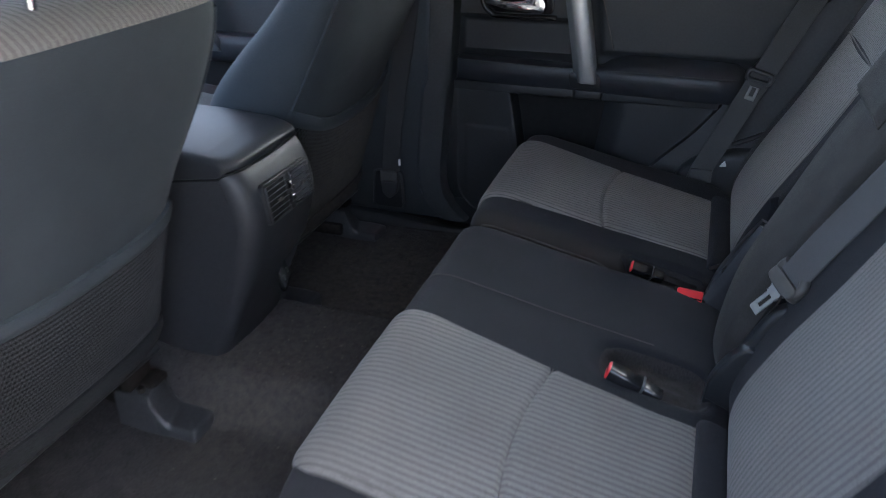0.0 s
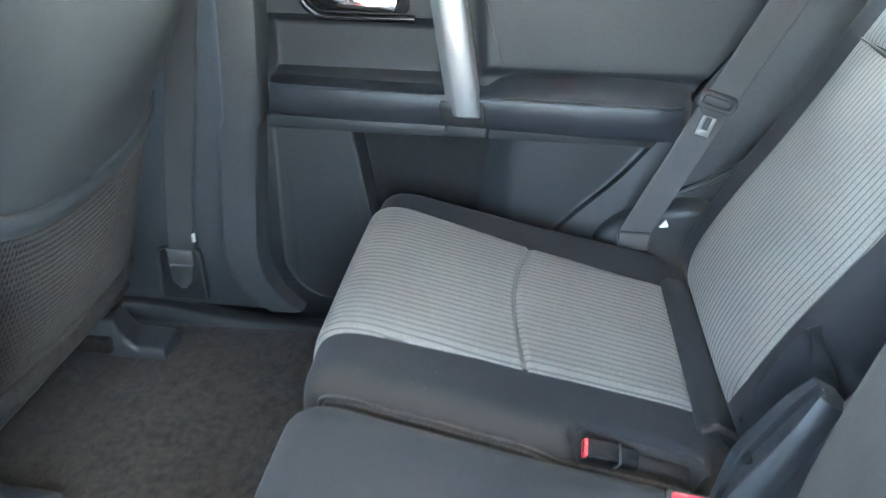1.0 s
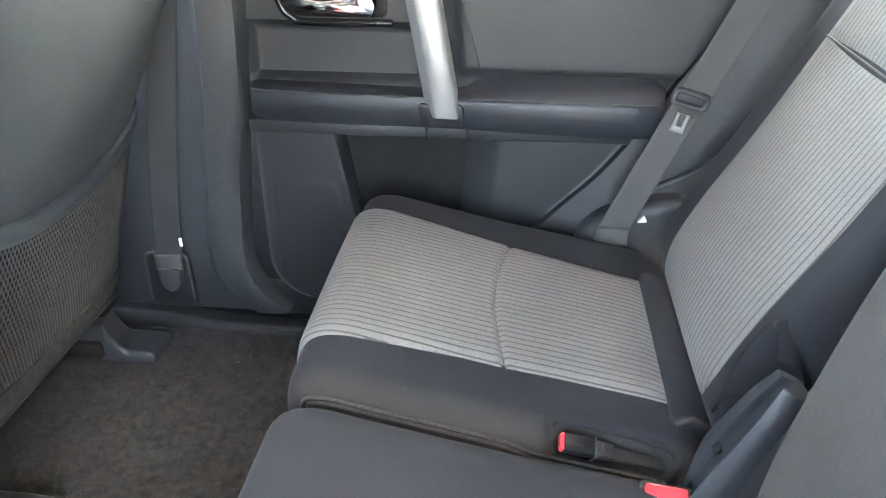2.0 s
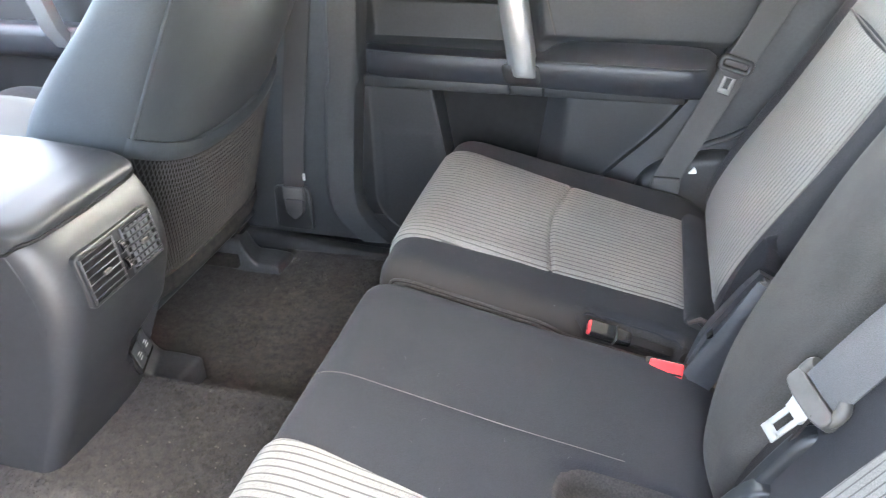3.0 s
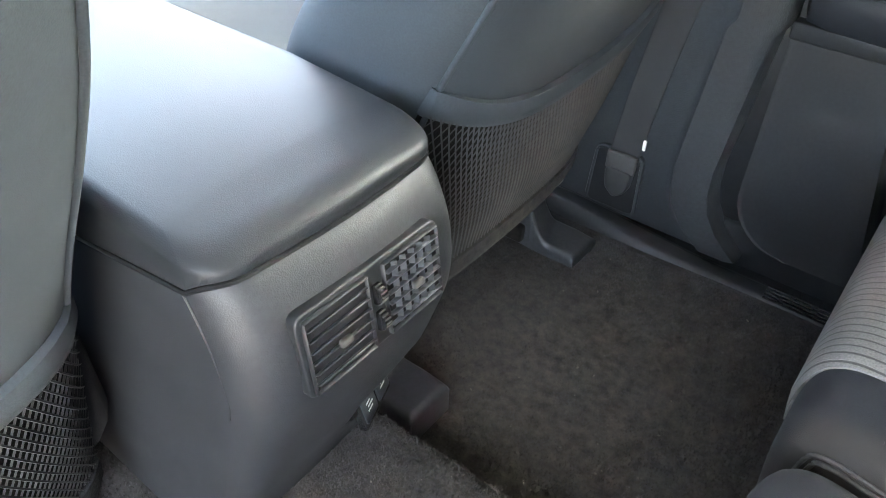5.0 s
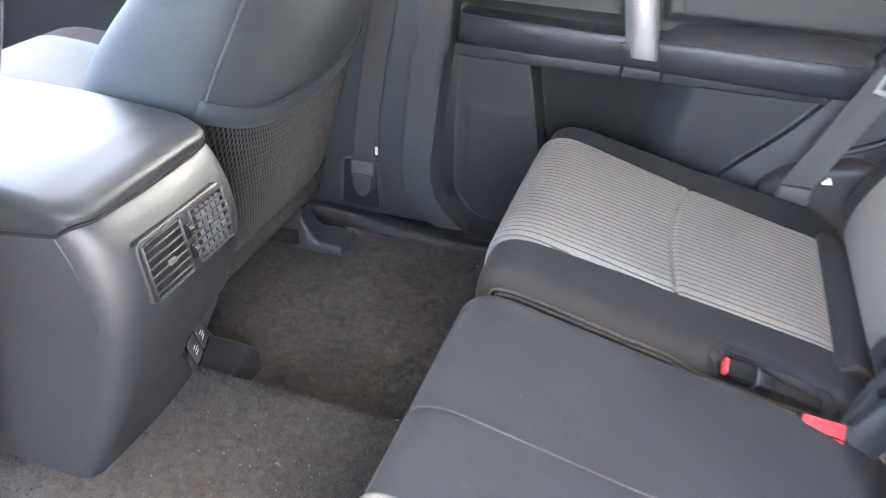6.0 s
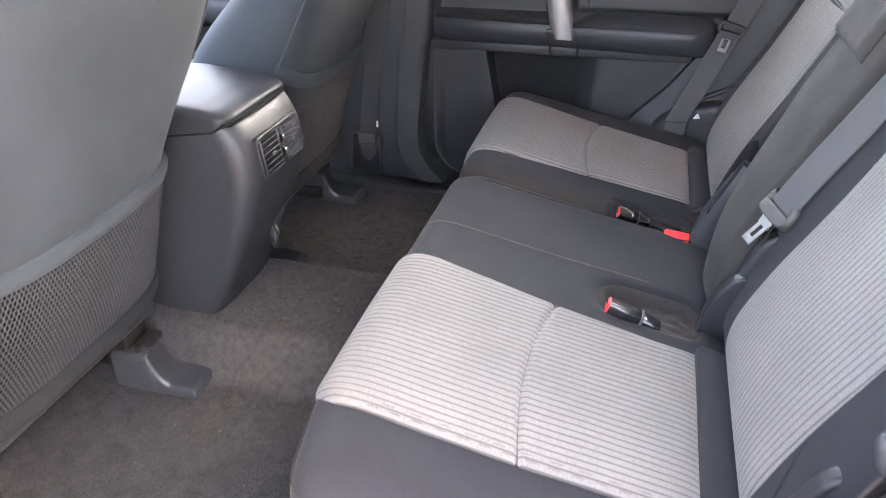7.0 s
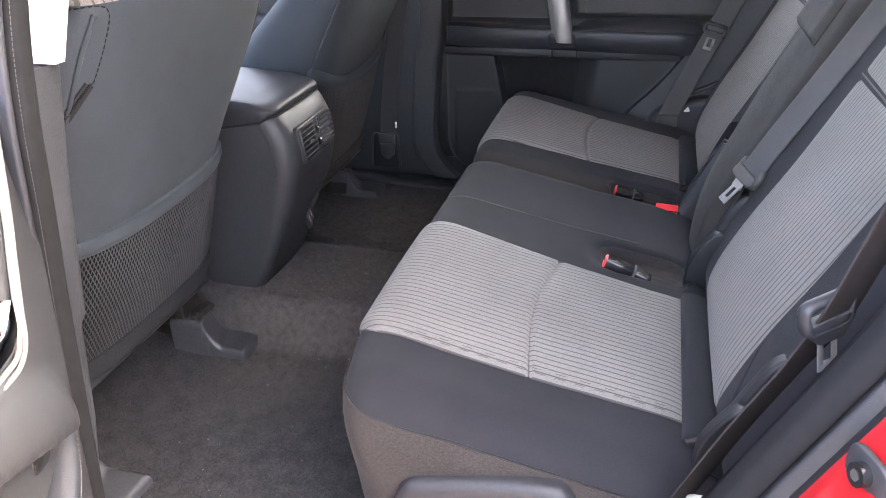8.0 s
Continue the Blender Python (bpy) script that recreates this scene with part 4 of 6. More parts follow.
    stitches([tuple(p) for p in curve(sew, 4)], back, "sewn_line", length=0.0045, gap=0.0025, r=0.0008, mat=RUBBER)
    zipper = [tuple(p) for p in curve([face(yc + sgn * o, z, 0.0015) for o, z in ((0.202, 0.589), (0.212, 0.572), (0.220, 0.554), (0.2285, 0.532))], 4)]
    across = []
    for i, p in enumerate(zipper):
        along_zip = Vector(zipper[min(i + 1, len(zipper) - 1)]) - Vector(zipper[max(i - 1, 0)])
        dy, dz = (Vector(face(p[1] + a, p[2] + b, 0)) - Vector(face(p[1] - a, p[2] - b, 0)) for a, b in ((0.004, 0), (0, 0.004)))
        across.append(along_zip.cross(dy.cross(dz)))
    zp = part("zip", strap(zipper, across, 0.012, 0.0016), BLACK_FABRIC, back, "black zip")
    for i in range(len(zipper) * 2 - 2):
        p = Vector(zipper[i // 2]).lerp(Vector(zipper[i // 2 + 1]), 0.5 * (i % 2))
        part("zip_tooth", box(p.x - 0.001, p.x + 0.0025, p.y - 0.0028, p.y + 0.0028, p.z - 0.0009, p.z + 0.0009, 0), RUBBER, zp)
    # squab and frame
    sq = [tuple(p) for p in curve([(-0.80, 0.27), (-0.88, 0.295), (-1.05, 0.305), (-1.22, 0.325), (-1.32, 0.32), (-1.36, 0.27), (-1.35, 0.20), (-1.30, 0.15)], 4)]
    cush = [(x + shift, z) for x, z in sq + [(-0.85, 0.15), (-0.79, 0.18)]]
    part("seat_cushion", extrude_y(cush, yc - 0.255, yc + 0.255, 0.05), BLACK_FABRIC, seat, "black cloth seat cushion")
    path = [(x + shift, z) for x, z in sq]
    part("cushion_panel", panel(path, 0.04, 0.52, lambda s: yc - 0.15, lambda s: yc + 0.15, nu=16, nv=16), PLAIN_GREY, seat, "grey cloth panel")
    for sgn in (-1, 1):
        yy = yc + sgn * 0.19
        part("seat_rail", box(-1.25, -0.80, yy - 0.022, yy + 0.022, -0.03, 0.0, 0.004), RUSTY, seat, "dusty steel seat rail")
        part("rail_slider", box(-1.2, -0.85, yy - 0.013, yy + 0.013, 0.0, 0.055, 0.004), RUSTY, seat)
    part("recliner_bar", tube([(-0.80 + shift, yc - 0.19, 0.10), (-0.80 + shift, yc + 0.19, 0.10)], 0.012, 10), DARK_PLASTIC, seat)
    # headrest with its two posts
    for sgn in (-1, 1):
        part("headrest_post", tube([(-0.615 + shift, yc + sgn * 0.07, 0.69), (-0.605 + shift, yc + sgn * 0.07, 0.80)], 0.006, 8), CHROME, seat)
    hr = rounded([(-0.575, 0.725), (-0.545, 0.84), (-0.565, 0.915), (-0.64, 0.90), (-0.67, 0.75)], 0.03)
    part("headrest", extrude_y([(x + shift, z) for x, z in hr], yc - 0.13, yc + 0.13, 0.05), BLACK_FABRIC, seat, "black cloth headrest")
    return seat, f


driver_seat, driver_form = front_seat(0.713, 0.0, "dark grey front car seat with a net map pocket", (0.343, 0.020))
passenger_seat, passenger_form = front_seat(1.450, 0.035, "dark grey front passenger seat with a net map pocket", (0.357, 0.055))

# ---- centre console ----
console = thing("center_console", "dark grained plastic centre console with rear air vents", "console")
REAR_EDGE = curve([(0.02, -0.728, 0), (0.06, -0.712, 0), (0.12, -0.684, 0), (0.19, -0.652, 0), (0.25, -0.630, 0), (0.30, -0.616, 0), (0.345, -0.618, 0), (0.380, -0.631, 0), (0.400, -0.644, 0)], 8)


def notched(x, y, z):
    """The socket pocket in the lower corner: a leaning floor sunk into the rear face, closed by a thin far wall."""
    plane = -0.688 - ((y - 1.152) * 0.33 + (z - 0.130) * 0.28) / 0.90
    left = 1.096 + 0.028 * smooth01((0.165 - z) / 0.05)
    top = 0.196 + 0.022 * smooth01((y - 1.09) / 0.075)
    k = smooth01((y - left) / 0.004 + 0.5) * smooth01((z - 0.098) / 0.008) * smooth01((top - z) / 0.006) * smooth01((1.1835 - y) / 0.0025 + 0.5)
    return (min(x, x * (1 - k) + plane * k), y, z)


def console_ring(z, x_extra=0.0, inset=0.0, c=0.0):
    xr = SeatForm.read(REAR_EDGE, z) + x_extra
    lo, hi = 0.972 + inset, 1.192 - inset
    out = [(-1.60, lo, z), (-1.2, lo, z), (-0.95, lo, z), (-0.80, lo, z)]
    c = c or 0.022 + 0.016 * smooth01((z - 0.14) / 0.16)
    for k in range(25):
        t = k / 24
        p = Vector((xr - c, lo)) * (1 - t) ** 2 + Vector((xr - 0.004, lo + 0.003)) * 2 * t * (1 - t) + Vector((xr, lo + c)) * t * t
        out.append((p.x, p.y, z))
    for k in range(1, 28):
        f = k / 28
        out.append((xr + 0.004 * math.sin(math.pi * f), lo + c + (hi - lo - c - 0.03) * f, z))
    for k in range(25):
        t = k / 24
        p = Vector((xr, hi - 0.03)) * (1 - t) ** 2 + Vector((xr - 0.004, hi - 0.003)) * 2 * t * (1 - t) + Vector((xr - 0.03, hi)) * t * t
        out.append((p.x, p.y, z))
    return out + [(-0.80, hi, z), (-0.95, hi, z), (-1.2, hi, z), (-1.60, hi, z)]


zs = [0.02 + 0.374 * i / 140 for i in range(141)]
part("body", loft([[notched(*p) for p in console_ring(z)] for z in zs] + [console_ring(0.3985, -0.0005, 0.0005), console_ring(0.4015, -0.003, 0.003)]), DARK_PLASTIC, console, "dark grained plastic console body")


def lid_ring(grow, zr, rear=None):
    """One ring of the lid: its lower edge dips towards the front, its upper rings draw in."""
    out = []
    for x, y, z in console_ring(0.398, -0.001 + (grow if rear is None else rear), -grow - 0.001, 0.026):
        x = max(x, -1.05)
        out.append((x, y, zr(x, y)))
    return out


low_z = lambda x, y: 0.4030 - 0.0300 * smooth01((-0.648 - x) / 0.055)
top_z = lambda x, y: 0.434 + 0.006 * math.sin(math.pi * (y - 0.972) / 0.22) - 0.016 * smooth01((x + 0.76) / 0.13)
roll = lambda x: 0.0105 + 0.004 * smooth01((-0.655 - x) / 0.09)
rings = [lid_ring(-0.012, low_z), lid_ring(-0.002, low_z), lid_ring(0.0005, lambda x, y: low_z(x, y) + 0.0025)]
for k in range(12):
    a = math.pi / 2 * k / 11
    rings.append(lid_ring(0.0005 - 0.009 * (1 - math.cos(a)), lambda x, y, a=a: top_z(x, y) - roll(x) * (1 - math.sin(a)), 0.0005 - 0.026 * (1 - math.cos(a))))
lid_mesh = loft(rings, caps=False)
# the top is spanned from the lid's one side to the other
lid_mesh.verts.ensure_lookup_table()
edge = lid_mesh.verts[len(lid_mesh.verts) - len(rings[-1]):]
n = len(edge)
span, last = 14, None
for i in range(n // 2 + 1):
    va, vb = edge[i], edge[n - 1 - i]
    row = [va]
    if va is not vb:
        for k in range(1, span):
            p = va.co.lerp(vb.co, k / span)
            row.append(lid_mesh.verts.new((p.x, p.y, top_z(p.x, p.y))))
        row.append(vb)
    if last:
        for k in range(span):
            lid_mesh.faces.new((last[k], last[k + 1], row[k + 1], row[k]) if len(row) > 1 else (last[k], last[k + 1], row[0]))
    last = row
part("lid", lid_mesh, LID_PLASTIC, console, "smooth dark armrest lid")
# black tube drawn for the shaded gap between lid and body
part("lid_gap_line", tube([(x, y, z - 0.0010) for x, y, z in lid_ring(-0.0004, low_z) if x > -1.04], 0.0020, 6), RUBBER, console, "black line for the dark gap below the lid")
joint = [(-0.674, 0.9715, 0.390), (-0.662, 0.9720, 0.360), (-0.654, 0.9726, 0.328), (-0.651, 0.9730, 0.300), (-0.653, 0.9725, 0.285)]
part("panel_joint", tube(curve(joint, 5), 0.0010, 5), SURROUND, console)

# rear vents: plane a little tilted, u along y, v up the face, w outwards
VENT = Matrix(((0, -0.14, 0.99, -0.6135), (1, 0, 0, 1.080), (0, 0.99, 0.14, 0.338), (0, 0, 0, 1))) @ Matrix.Diagonal((0.925, 0.93, 1, 1))


def on_vent(bm):
    return moved(bm, VENT)


plate = rounded([(-0.079, -0.037), (0.077, -0.037), (0.077, 0.038), (-0.079, 0.038)], 0.010, 4)
part("vent_surround", on_vent(prism(plate, "z", -0.012, 0.0008, 0.002)), SURROUND, console, "moulded surround of the two vents")
for c, tilt in ((-0.041, -1.15), (0.041, 1.30)):
    bm = bmesh.new()
    for b in ((-0.033, 0.033, 0.0312, 0.0335), (-0.033, 0.033, -0.0335, -0.0312), (-0.033, -0.0308, -0.0335, 0.0335), (0.0308, 0.033, -0.0335, 0.0335)):
        box(c + b[0], c + b[1], b[2], b[3], -0.002, 0.0042, 0.0012, 1, bm)
    vent = part("vent_frame", on_vent(bm), SURROUND, console, "dark frame of an air vent")
    # flat black sheet in place of the vent's shaded depth
    part("vent_back", on_vent(box(c - 0.031, c + 0.031, -0.031, 0.031, 0.0006, 0.0014, 0)), VENT_SHADE, vent, "black sheet for the shade inside the vent")
    for k in range(6):
        v = -0.0245 + 0.0098 * k
        s = box(-0.0305, 0.0305, -0.0018, 0.0018, -0.0006, 0.0006, 0.0002, 1)
        part("slat", on_vent(moved(s, Matrix.Translation((c, v, 0.0034)) @ Matrix.Rotation(-tilt, 4, "X"))), VENT_SLAT, vent)
    for k in range(5 if tilt > 0.5 else 0):
        u = -0.020 + 0.010 * k if tilt > 0.5 else -0.015 + 0.015 * k
        s = box(-0.0006, 0.0006, -0.029, 0.029, -0.0026, 0.0026, 0)
        part("vane", on_vent(moved(s, Matrix.Translation((c + u, 0, 0.0024)) @ Matrix.Rotation(0.9, 4, "Y"))), TRIM_PLASTIC if tilt > 0.5 else GLOSS_BLACK, vent)
    part("knob", on_vent(box(c - 0.008, c + 0.004, -0.003, 0.003, 0.006, 0.0105, 0.0012)), GREY_BELT_PLASTIC, vent)
for v in (0.012, -0.013):
    w = bmesh.new()
    tube([(-0.0035, v, 0.001), (0.0035, v, 0.001)], 0.0085, 16, w)
    wheel = part("thumbwheel", on_vent(w), GLOSS_BLACK, console)
    r = bmesh.new()
    for k in range(7):
        a = radians(20 + 23 * k)
        box(-0.003, 0.003, v + 0.0085 * math.cos(a) - 0.0006, v + 0.0085 * math.cos(a) + 0.0006, 0.001 + 0.0085 * math.sin(a) - 0.0004, 0.001 + 0.0085 * math.sin(a) + 0.0006, 0, 1, r)
    part("ribs", on_vent(r), GREY_BELT_PLASTIC, wheel)

# switch panel in the notch of the lower corner
USB = Matrix(((-0.344, -0.263, 0.90, -0.689), (0.939, -0.096, 0.33, 1.150), (0.0, 0.959, 0.28, 0.128), (0, 0, 0, 1))) @ Matrix.Diagonal((1.05, 1.08, 1.0, 1))
pan = part("socket_panel", moved(prism(rounded([(-0.031, -0.021), (0.031, -0.021), (0.031, 0.021), (-0.031, 0.021)], 0.004), "z", -0.004, 0.004, 0.0015), USB), GLOSS_BLACK, console, "black socket panel")
for u in (-0.0145, 0.0145):
    cap = part("socket_cover", moved(box(u - 0.0125, u + 0.0125, -0.015, 0.015, 0.003, 0.0062, 0.0015), USB), TRIM_PLASTIC, pan)
    mk = bmesh.new()
    for k, (a, b) in enumerate(((-0.006, 0.004), (-0.004, 0.006), (-0.006, 0.002))):
        box(u + a, u + b, -0.005 + 0.004 * k, -0.0035 + 0.004 * k, 0.0061, 0.0066, 0, 1, mk)
    part("symbol", moved(mk, USB), WHITE_PLASTIC, cap)

# ---- seat rail covers ----
def rail_cover(x, y, width, label, lift=0.0):
    """A low moulded cover: a tall rounded end under the seat that sweeps down to a flat tongue on the carpet."""
    t = thing("seat_rail_cover", label, "rail cover", group="seat rail covers")
    bm = bmesh.new()
    nx, ny, length = 60, 30, 0.150
    grid = []
    for i in range(-1, nx + 2):
        row = []
        for j in range(-1, ny + 2):
            u, v = min(max(i / nx, 0), 1), min(max(j / ny, 0), 1)
            a, b = u * length, v * width
            back = 0.070 - 0.38 * b
            fall = max(0.0, 1 - max(a - back, 0.0) / 0.036) ** 1.8
            h = 0.021 + 0.052 * fall - 0.003 * smooth01((a - 0.11) / 0.04) + lift
            e = min(b, width - b, length - a, 0.010) / 0.010
            h -= 0.010 * (1 - math.sqrt(max(0.0, 1 - (1 - e) ** 2)))
            if i in (-1, nx + 1) or j in (-1, ny + 1):
                h = -0.012
            row.append(bm.verts.new((x - length + a, y + b, FLOOR + h)))
        grid.append(row)
    for p, q in zip(grid, grid[1:]):
        for j in range(len(p) - 1):
            bm.faces.new((p[j], p[j + 1], q[j + 1], q[j]))
    part("shell", bm, RAIL_PLASTIC, t)
    part("bracket", box(x - 0.118, x - 0.092, y + width * 0.35, y + width * 0.95, FLOOR + 0.068 + lift, FLOOR + 0.080 + lift, 0.002), RUSTY, t, "dusty steel bracket")
    part("bracket", box(x - 0.140, x - 0.120, y + width * 0.10, y + width * 0.90, FLOOR + 0.070 + lift, FLOOR + 0.107 + lift, 0.003), RUSTY, t, "dusty steel bracket")
    part("bracket_bolt", tube([(x - 0.104, y + width * 0.2, FLOOR + 0.066 + lift), (x - 0.104, y + width * 0.2, FLOOR + 0.082 + lift)], 0.006, 10), RUSTY, t)
    return t


rail_cover(-0.704, 0.847, 0.073, "black plastic seat rail cover on the carpet beside the console")
rail_cover(-0.694, 1.222, 0.073, "black plastic seat rail cover on the carpet by the tunnel", 0.030)
rail_cover(-0.712, 1.630, 0.073, "black plastic seat rail cover on the carpet near the sill")
rail_cover(-0.690, 0.452, 0.073, "black plastic seat rail cover on the carpet near the open door")

# ---- far side: pillar, sill, door, wheel-arch trim ----
FAR = 1.79


def mirror_y(bm):
    for v in bm.verts:
        v.co.y = 2 * YC - v.co.y
    bmesh.ops.reverse_faces(bm, faces=bm.faces)
    return bm


FAR_PILLAR = ((-0.02, -0.87, -0.515, 1.770), (0.0, -0.86, -0.535, 1.766), (0.02, -0.85, -0.553, 1.763), (0.05, -0.84, -0.571, 1.760), (0.08, -0.833, -0.578, 1.758), (0.12, -0.825, -0.579, 1.756), (0.20, -0.815, -0.570, 1.750),
              (0.335, -0.80, -0.556, 1.744), (0.350, -0.80, -0.546, 1.742), (0.50, -0.785, -0.535, 1.735), (0.64, -0.77, -0.525, 1.722))
NEAR_PILLAR = ((-0.03, -0.90, -0.645, 1.788), (0.0, -0.90, -0.643, 1.785), (0.10, -0.88, -0.637, 1.780), (0.20, -0.87, -0.629, 1.764), (0.335, -0.85, -0.615, 1.758),
               (0.350, -0.85, -0.607, 1.756), (0.50, -0.83, -0.587, 1.75), (0.640, -0.81, -0.562, 1.746))


def pillar_mesh(rows, out):
    """Lower B-pillar trim as rising cross-sections, from its foot to the belt line."""
    secs = []
    for z, xa, xb, y in rows:
        secs.append([Vector(p) for p in ((xa - 0.02, out, z), (xa - 0.02, y + 0.03, z), (xa, y + 0.018, z), (xa + 0.03, y + 0.010, z), (xb - 0.072, y + 0.010, z), (xb - 0.064, y + 0.008, z), (xb - 0.058, y, z), (xb - 0.018, y + 0.001, z),
                                            (xb - 0.004, y + 0.006, z), (xb, y + 0.016, z), (xb - 0.004, out, z))])
    return loft(secs)


def upper_pillar_mesh(dx, dy, foot=0.642, deep=0.06):
    secs = []
    for z, xa, xb, y in ((foot, -0.77, -0.525, 1.724), (0.80, -0.72, -0.50, 1.68), (1.02, -0.66, -0.46, 1.60), (1.10, -0.64, -0.44, 1.54)):
        secs.append([Vector((p[0] + dx, p[1] + dy, p[2])) for p in ((xa, y + deep, z), (xa, y + deep / 2, z), (xa + 0.03, y, z), (xb - 0.03, y, z), (xb, y + deep / 2, z), (xb, y + deep, z))])
    return loft(secs)


for side, mesh_turn in (("far", lambda b: b), ("near", mirror_y)):
    pillar = thing("pillar_trim", "dark grained plastic door pillar trim with a pale upper half", "pillar trim", group="door pillar trims")
    rows, out = (FAR_PILLAR, 1.86) if side == "far" else (NEAR_PILLAR, 1.80)
    part("lower_trim", mesh_turn(pillar_mesh(rows, out)), TRIM_PLASTIC, pillar, "dark grained lower trim")
    part("upper_trim", mesh_turn(upper_pillar_mesh(0.0, 0.0) if side == "far" else upper_pillar_mesh(-0.026, 0.024, 0.642, 0.026)), WHITE_TRIM, pillar, "pale grey upper trim")
    if side == "far":
        part("door_gap_seal", box(-0.66, -0.535, 1.812, 1.85, -0.05, 0.62, 0.006), SURROUND, pillar, "black rubber door seal")
        part("sill_gap_seal", box(-0.60, 0.0, 1.806, 1.85, -0.06, 0.03, 0.006), SURROUND, pillar, "black rubber door seal")

sill_o = rounded([(1.735, -0.08), (1.740, -0.048), (1.750, -0.034), (1.775, -0.032), (1.785, -0.04), (1.83, -0.04), (1.83, -0.09), (1.72, -0.09)], 0.006, 3)
for mesh_turn in (lambda b: b, mirror_y):
    sill = thing("sill_plate", "black plastic door sill plate along the carpet", "sill plate", group="sill plates")
    secs = []
    for i in range(41):
        x = -1.6 + 1.62 * i / 40
        rise = 0.020 * smooth01((-0.53 - x) / 0.28)
        secs.append([(x, y, z + (rise if z > -0.06 else 0.0)) for y, z in sill_o])
    part("plate", mesh_turn(loft(secs)), SURROUND, sill)
    bm = bmesh.new()
    for k in range(4):
        box(-0.46, -0.25, 1.748 + k * 0.008, 1.751 + k * 0.008, -0.036, -0.0305, 0.0008, 1, bm)
    part("grip_ribs", mesh_turn(bm), GLOSS_BLACK, sill)

door = thing("rear_door", "closed rear car door with dark vinyl panel and silver pull handle", "car door")
outline = [tuple(p) for p in curve([(0.30, 0.62), (0.20, 0.54), (0.135, 0.455), (0.085, 0.373), (0.02, 0.28), (-0.052, 0.203), (-0.12, 0.12), (-0.17, 0.03)], 4)]
outline += [(-0.20, 0.0)] + rounded([(-0.40, 0.0), (-0.548, 0.0), (-0.552, 0.30)], [0.0, 0.09, 0.02], 6) + [(-0.545, 0.62)]


def door_relief(x, z):
    """How far the door skin lies behind its main plane: the scoop under the latch, the map pocket, the raised pads."""
    def bump(x0, x1, z0, z1, e=0.012):
        return smooth01(min(x - x0, x1 - x, z - z0, z1 - z) / e + 0.5)

    h = 0.024 * bump(-0.536, -0.268, 0.416, 0.500, 0.016)
    h += 0.010 * bump(-0.6, 0.3, -0.2, 0.330, 0.006)
    edge = -0.412 + 0.055 * min(max((0.32 - z) / 0.3, 0), 1)
    h += 0.046 * bump(edge, 0.6, -0.2, 0.328, 0.008) * smooth01((-0.135 - 0.04 * min(max((0.32 - z) / 0.3, 0), 1) - x) / 0.085)
    h -= 0.010 * bump(-0.215 + 0.10 * (0.55 - z) * 0.9 if z < 0.55 else -0.215, 0.6, 0.436, 0.9, 0.012)
    h -= 0.0011 * bump(-0.525, edge - 0.022, 0.045, 0.235, 0.006)
    return h


def door_skin():
    rear = [(z, x) for x, z in outline[:29]][::-1]
    bm = bmesh.new()
    rows = []
    nz, nx = 110, 150
    for i in range(nz + 1):
        z = 0.0 + 0.62 * i / nz
        if z < 0.09:
            xf = -0.548 + 0.09 * (1 - math.sqrt(max(0, 1 - (1 - z / 0.09) ** 2)))
        else:
            xf = -0.548
        xr = rear[-1][1]
        for (za, xa), (zb, xb) in zip(rear, rear[1:]):
            if za <= z <= zb:
                xr = xa + (xb - xa) * (z - za) / max(zb - za, 1e-6)
                break
            if z < rear[0][0]:
                xr = rear[0][1]
                break
        row = [bm.verts.new((xf, FAR + 0.06, z)), bm.verts.new((xf, FAR + 0.008, z))]
        for j in range(nx + 1):
            f = j / nx
            lip = -0.412 + 0.055 * min(max((0.32 - z) / 0.3, 0), 1)
            x = xf + 0.004 + (lip - xf - 0.004) * f / 0.3 if f < 0.3 else lip + (xr - 0.004 - lip) * (f - 0.3) / 0.7
            row.append(bm.verts.new((x, FAR + door_relief(x, z), z)))
        row += [bm.verts.new((xr, FAR + 0.008, z)), bm.verts.new((xr, FAR + 0.06, z))]
        rows.append(row)
    for a, b in zip(rows, rows[1:]):
        for j in range(len(a) - 1):
            bm.faces.new((a[j], a[j + 1], b[j + 1], b[j]))
    return bm


part("panel", door_skin(), DOOR_VINYL, door, "dark grey vinyl door panel with scoop and map pocket")
# armrest: a long rail that swells into a padded rest
secs = []
for x, yo, zt, zb in ((-0.538, 1.775, 0.412, 0.366), (-0.53, 1.752, 0.414, 0.362), (-0.50, 1.742, 0.414, 0.36), (-0.40, 1.74, 0.412, 0.358), (-0.28, 1.74, 0.410, 0.358), (-0.20, 1.738, 0.412, 0.357), (-0.18, 1.735, 0.425, 0.357),
                      (-0.15, 1.732, 0.434, 0.357), (-0.05, 1.726, 0.436, 0.356), (0.05, 1.722, 0.434, 0.356), (0.085, 1.728, 0.43, 0.356), (0.10, 1.75, 0.42, 0.36)):
    lip = min(zt, 0.413)
    secs.append([Vector(p) for p in ((x, FAR + 0.01, zt - 0.002), (x, (yo + 2 * FAR) / 3, zt), (x, yo + 0.016, lip + (zt - lip) * 0.35), (x, yo + 0.004, lip - 0.003), (x, yo, lip - 0.012), (x, yo + 0.002, (lip + zb) / 2), (x, yo + 0.004, zb + 0.008), (x, yo + 0.010, zb), (x, FAR + 0.01, zb))])
part("armrest", loft(secs), SOFT_VINYL, door, "soft black padded armrest")
for xa, xb in ((-0.546, -0.2595), (-0.2585, -0.1955), (-0.1945, 0.058)):
    part("trim_strip", prism([(xa, 0.355), (xb, 0.355), (xb, 0.332), (xa, 0.332)], "y", FAR - 0.020, FAR + 0.012, 0.003), DOOR_VINYL, door)
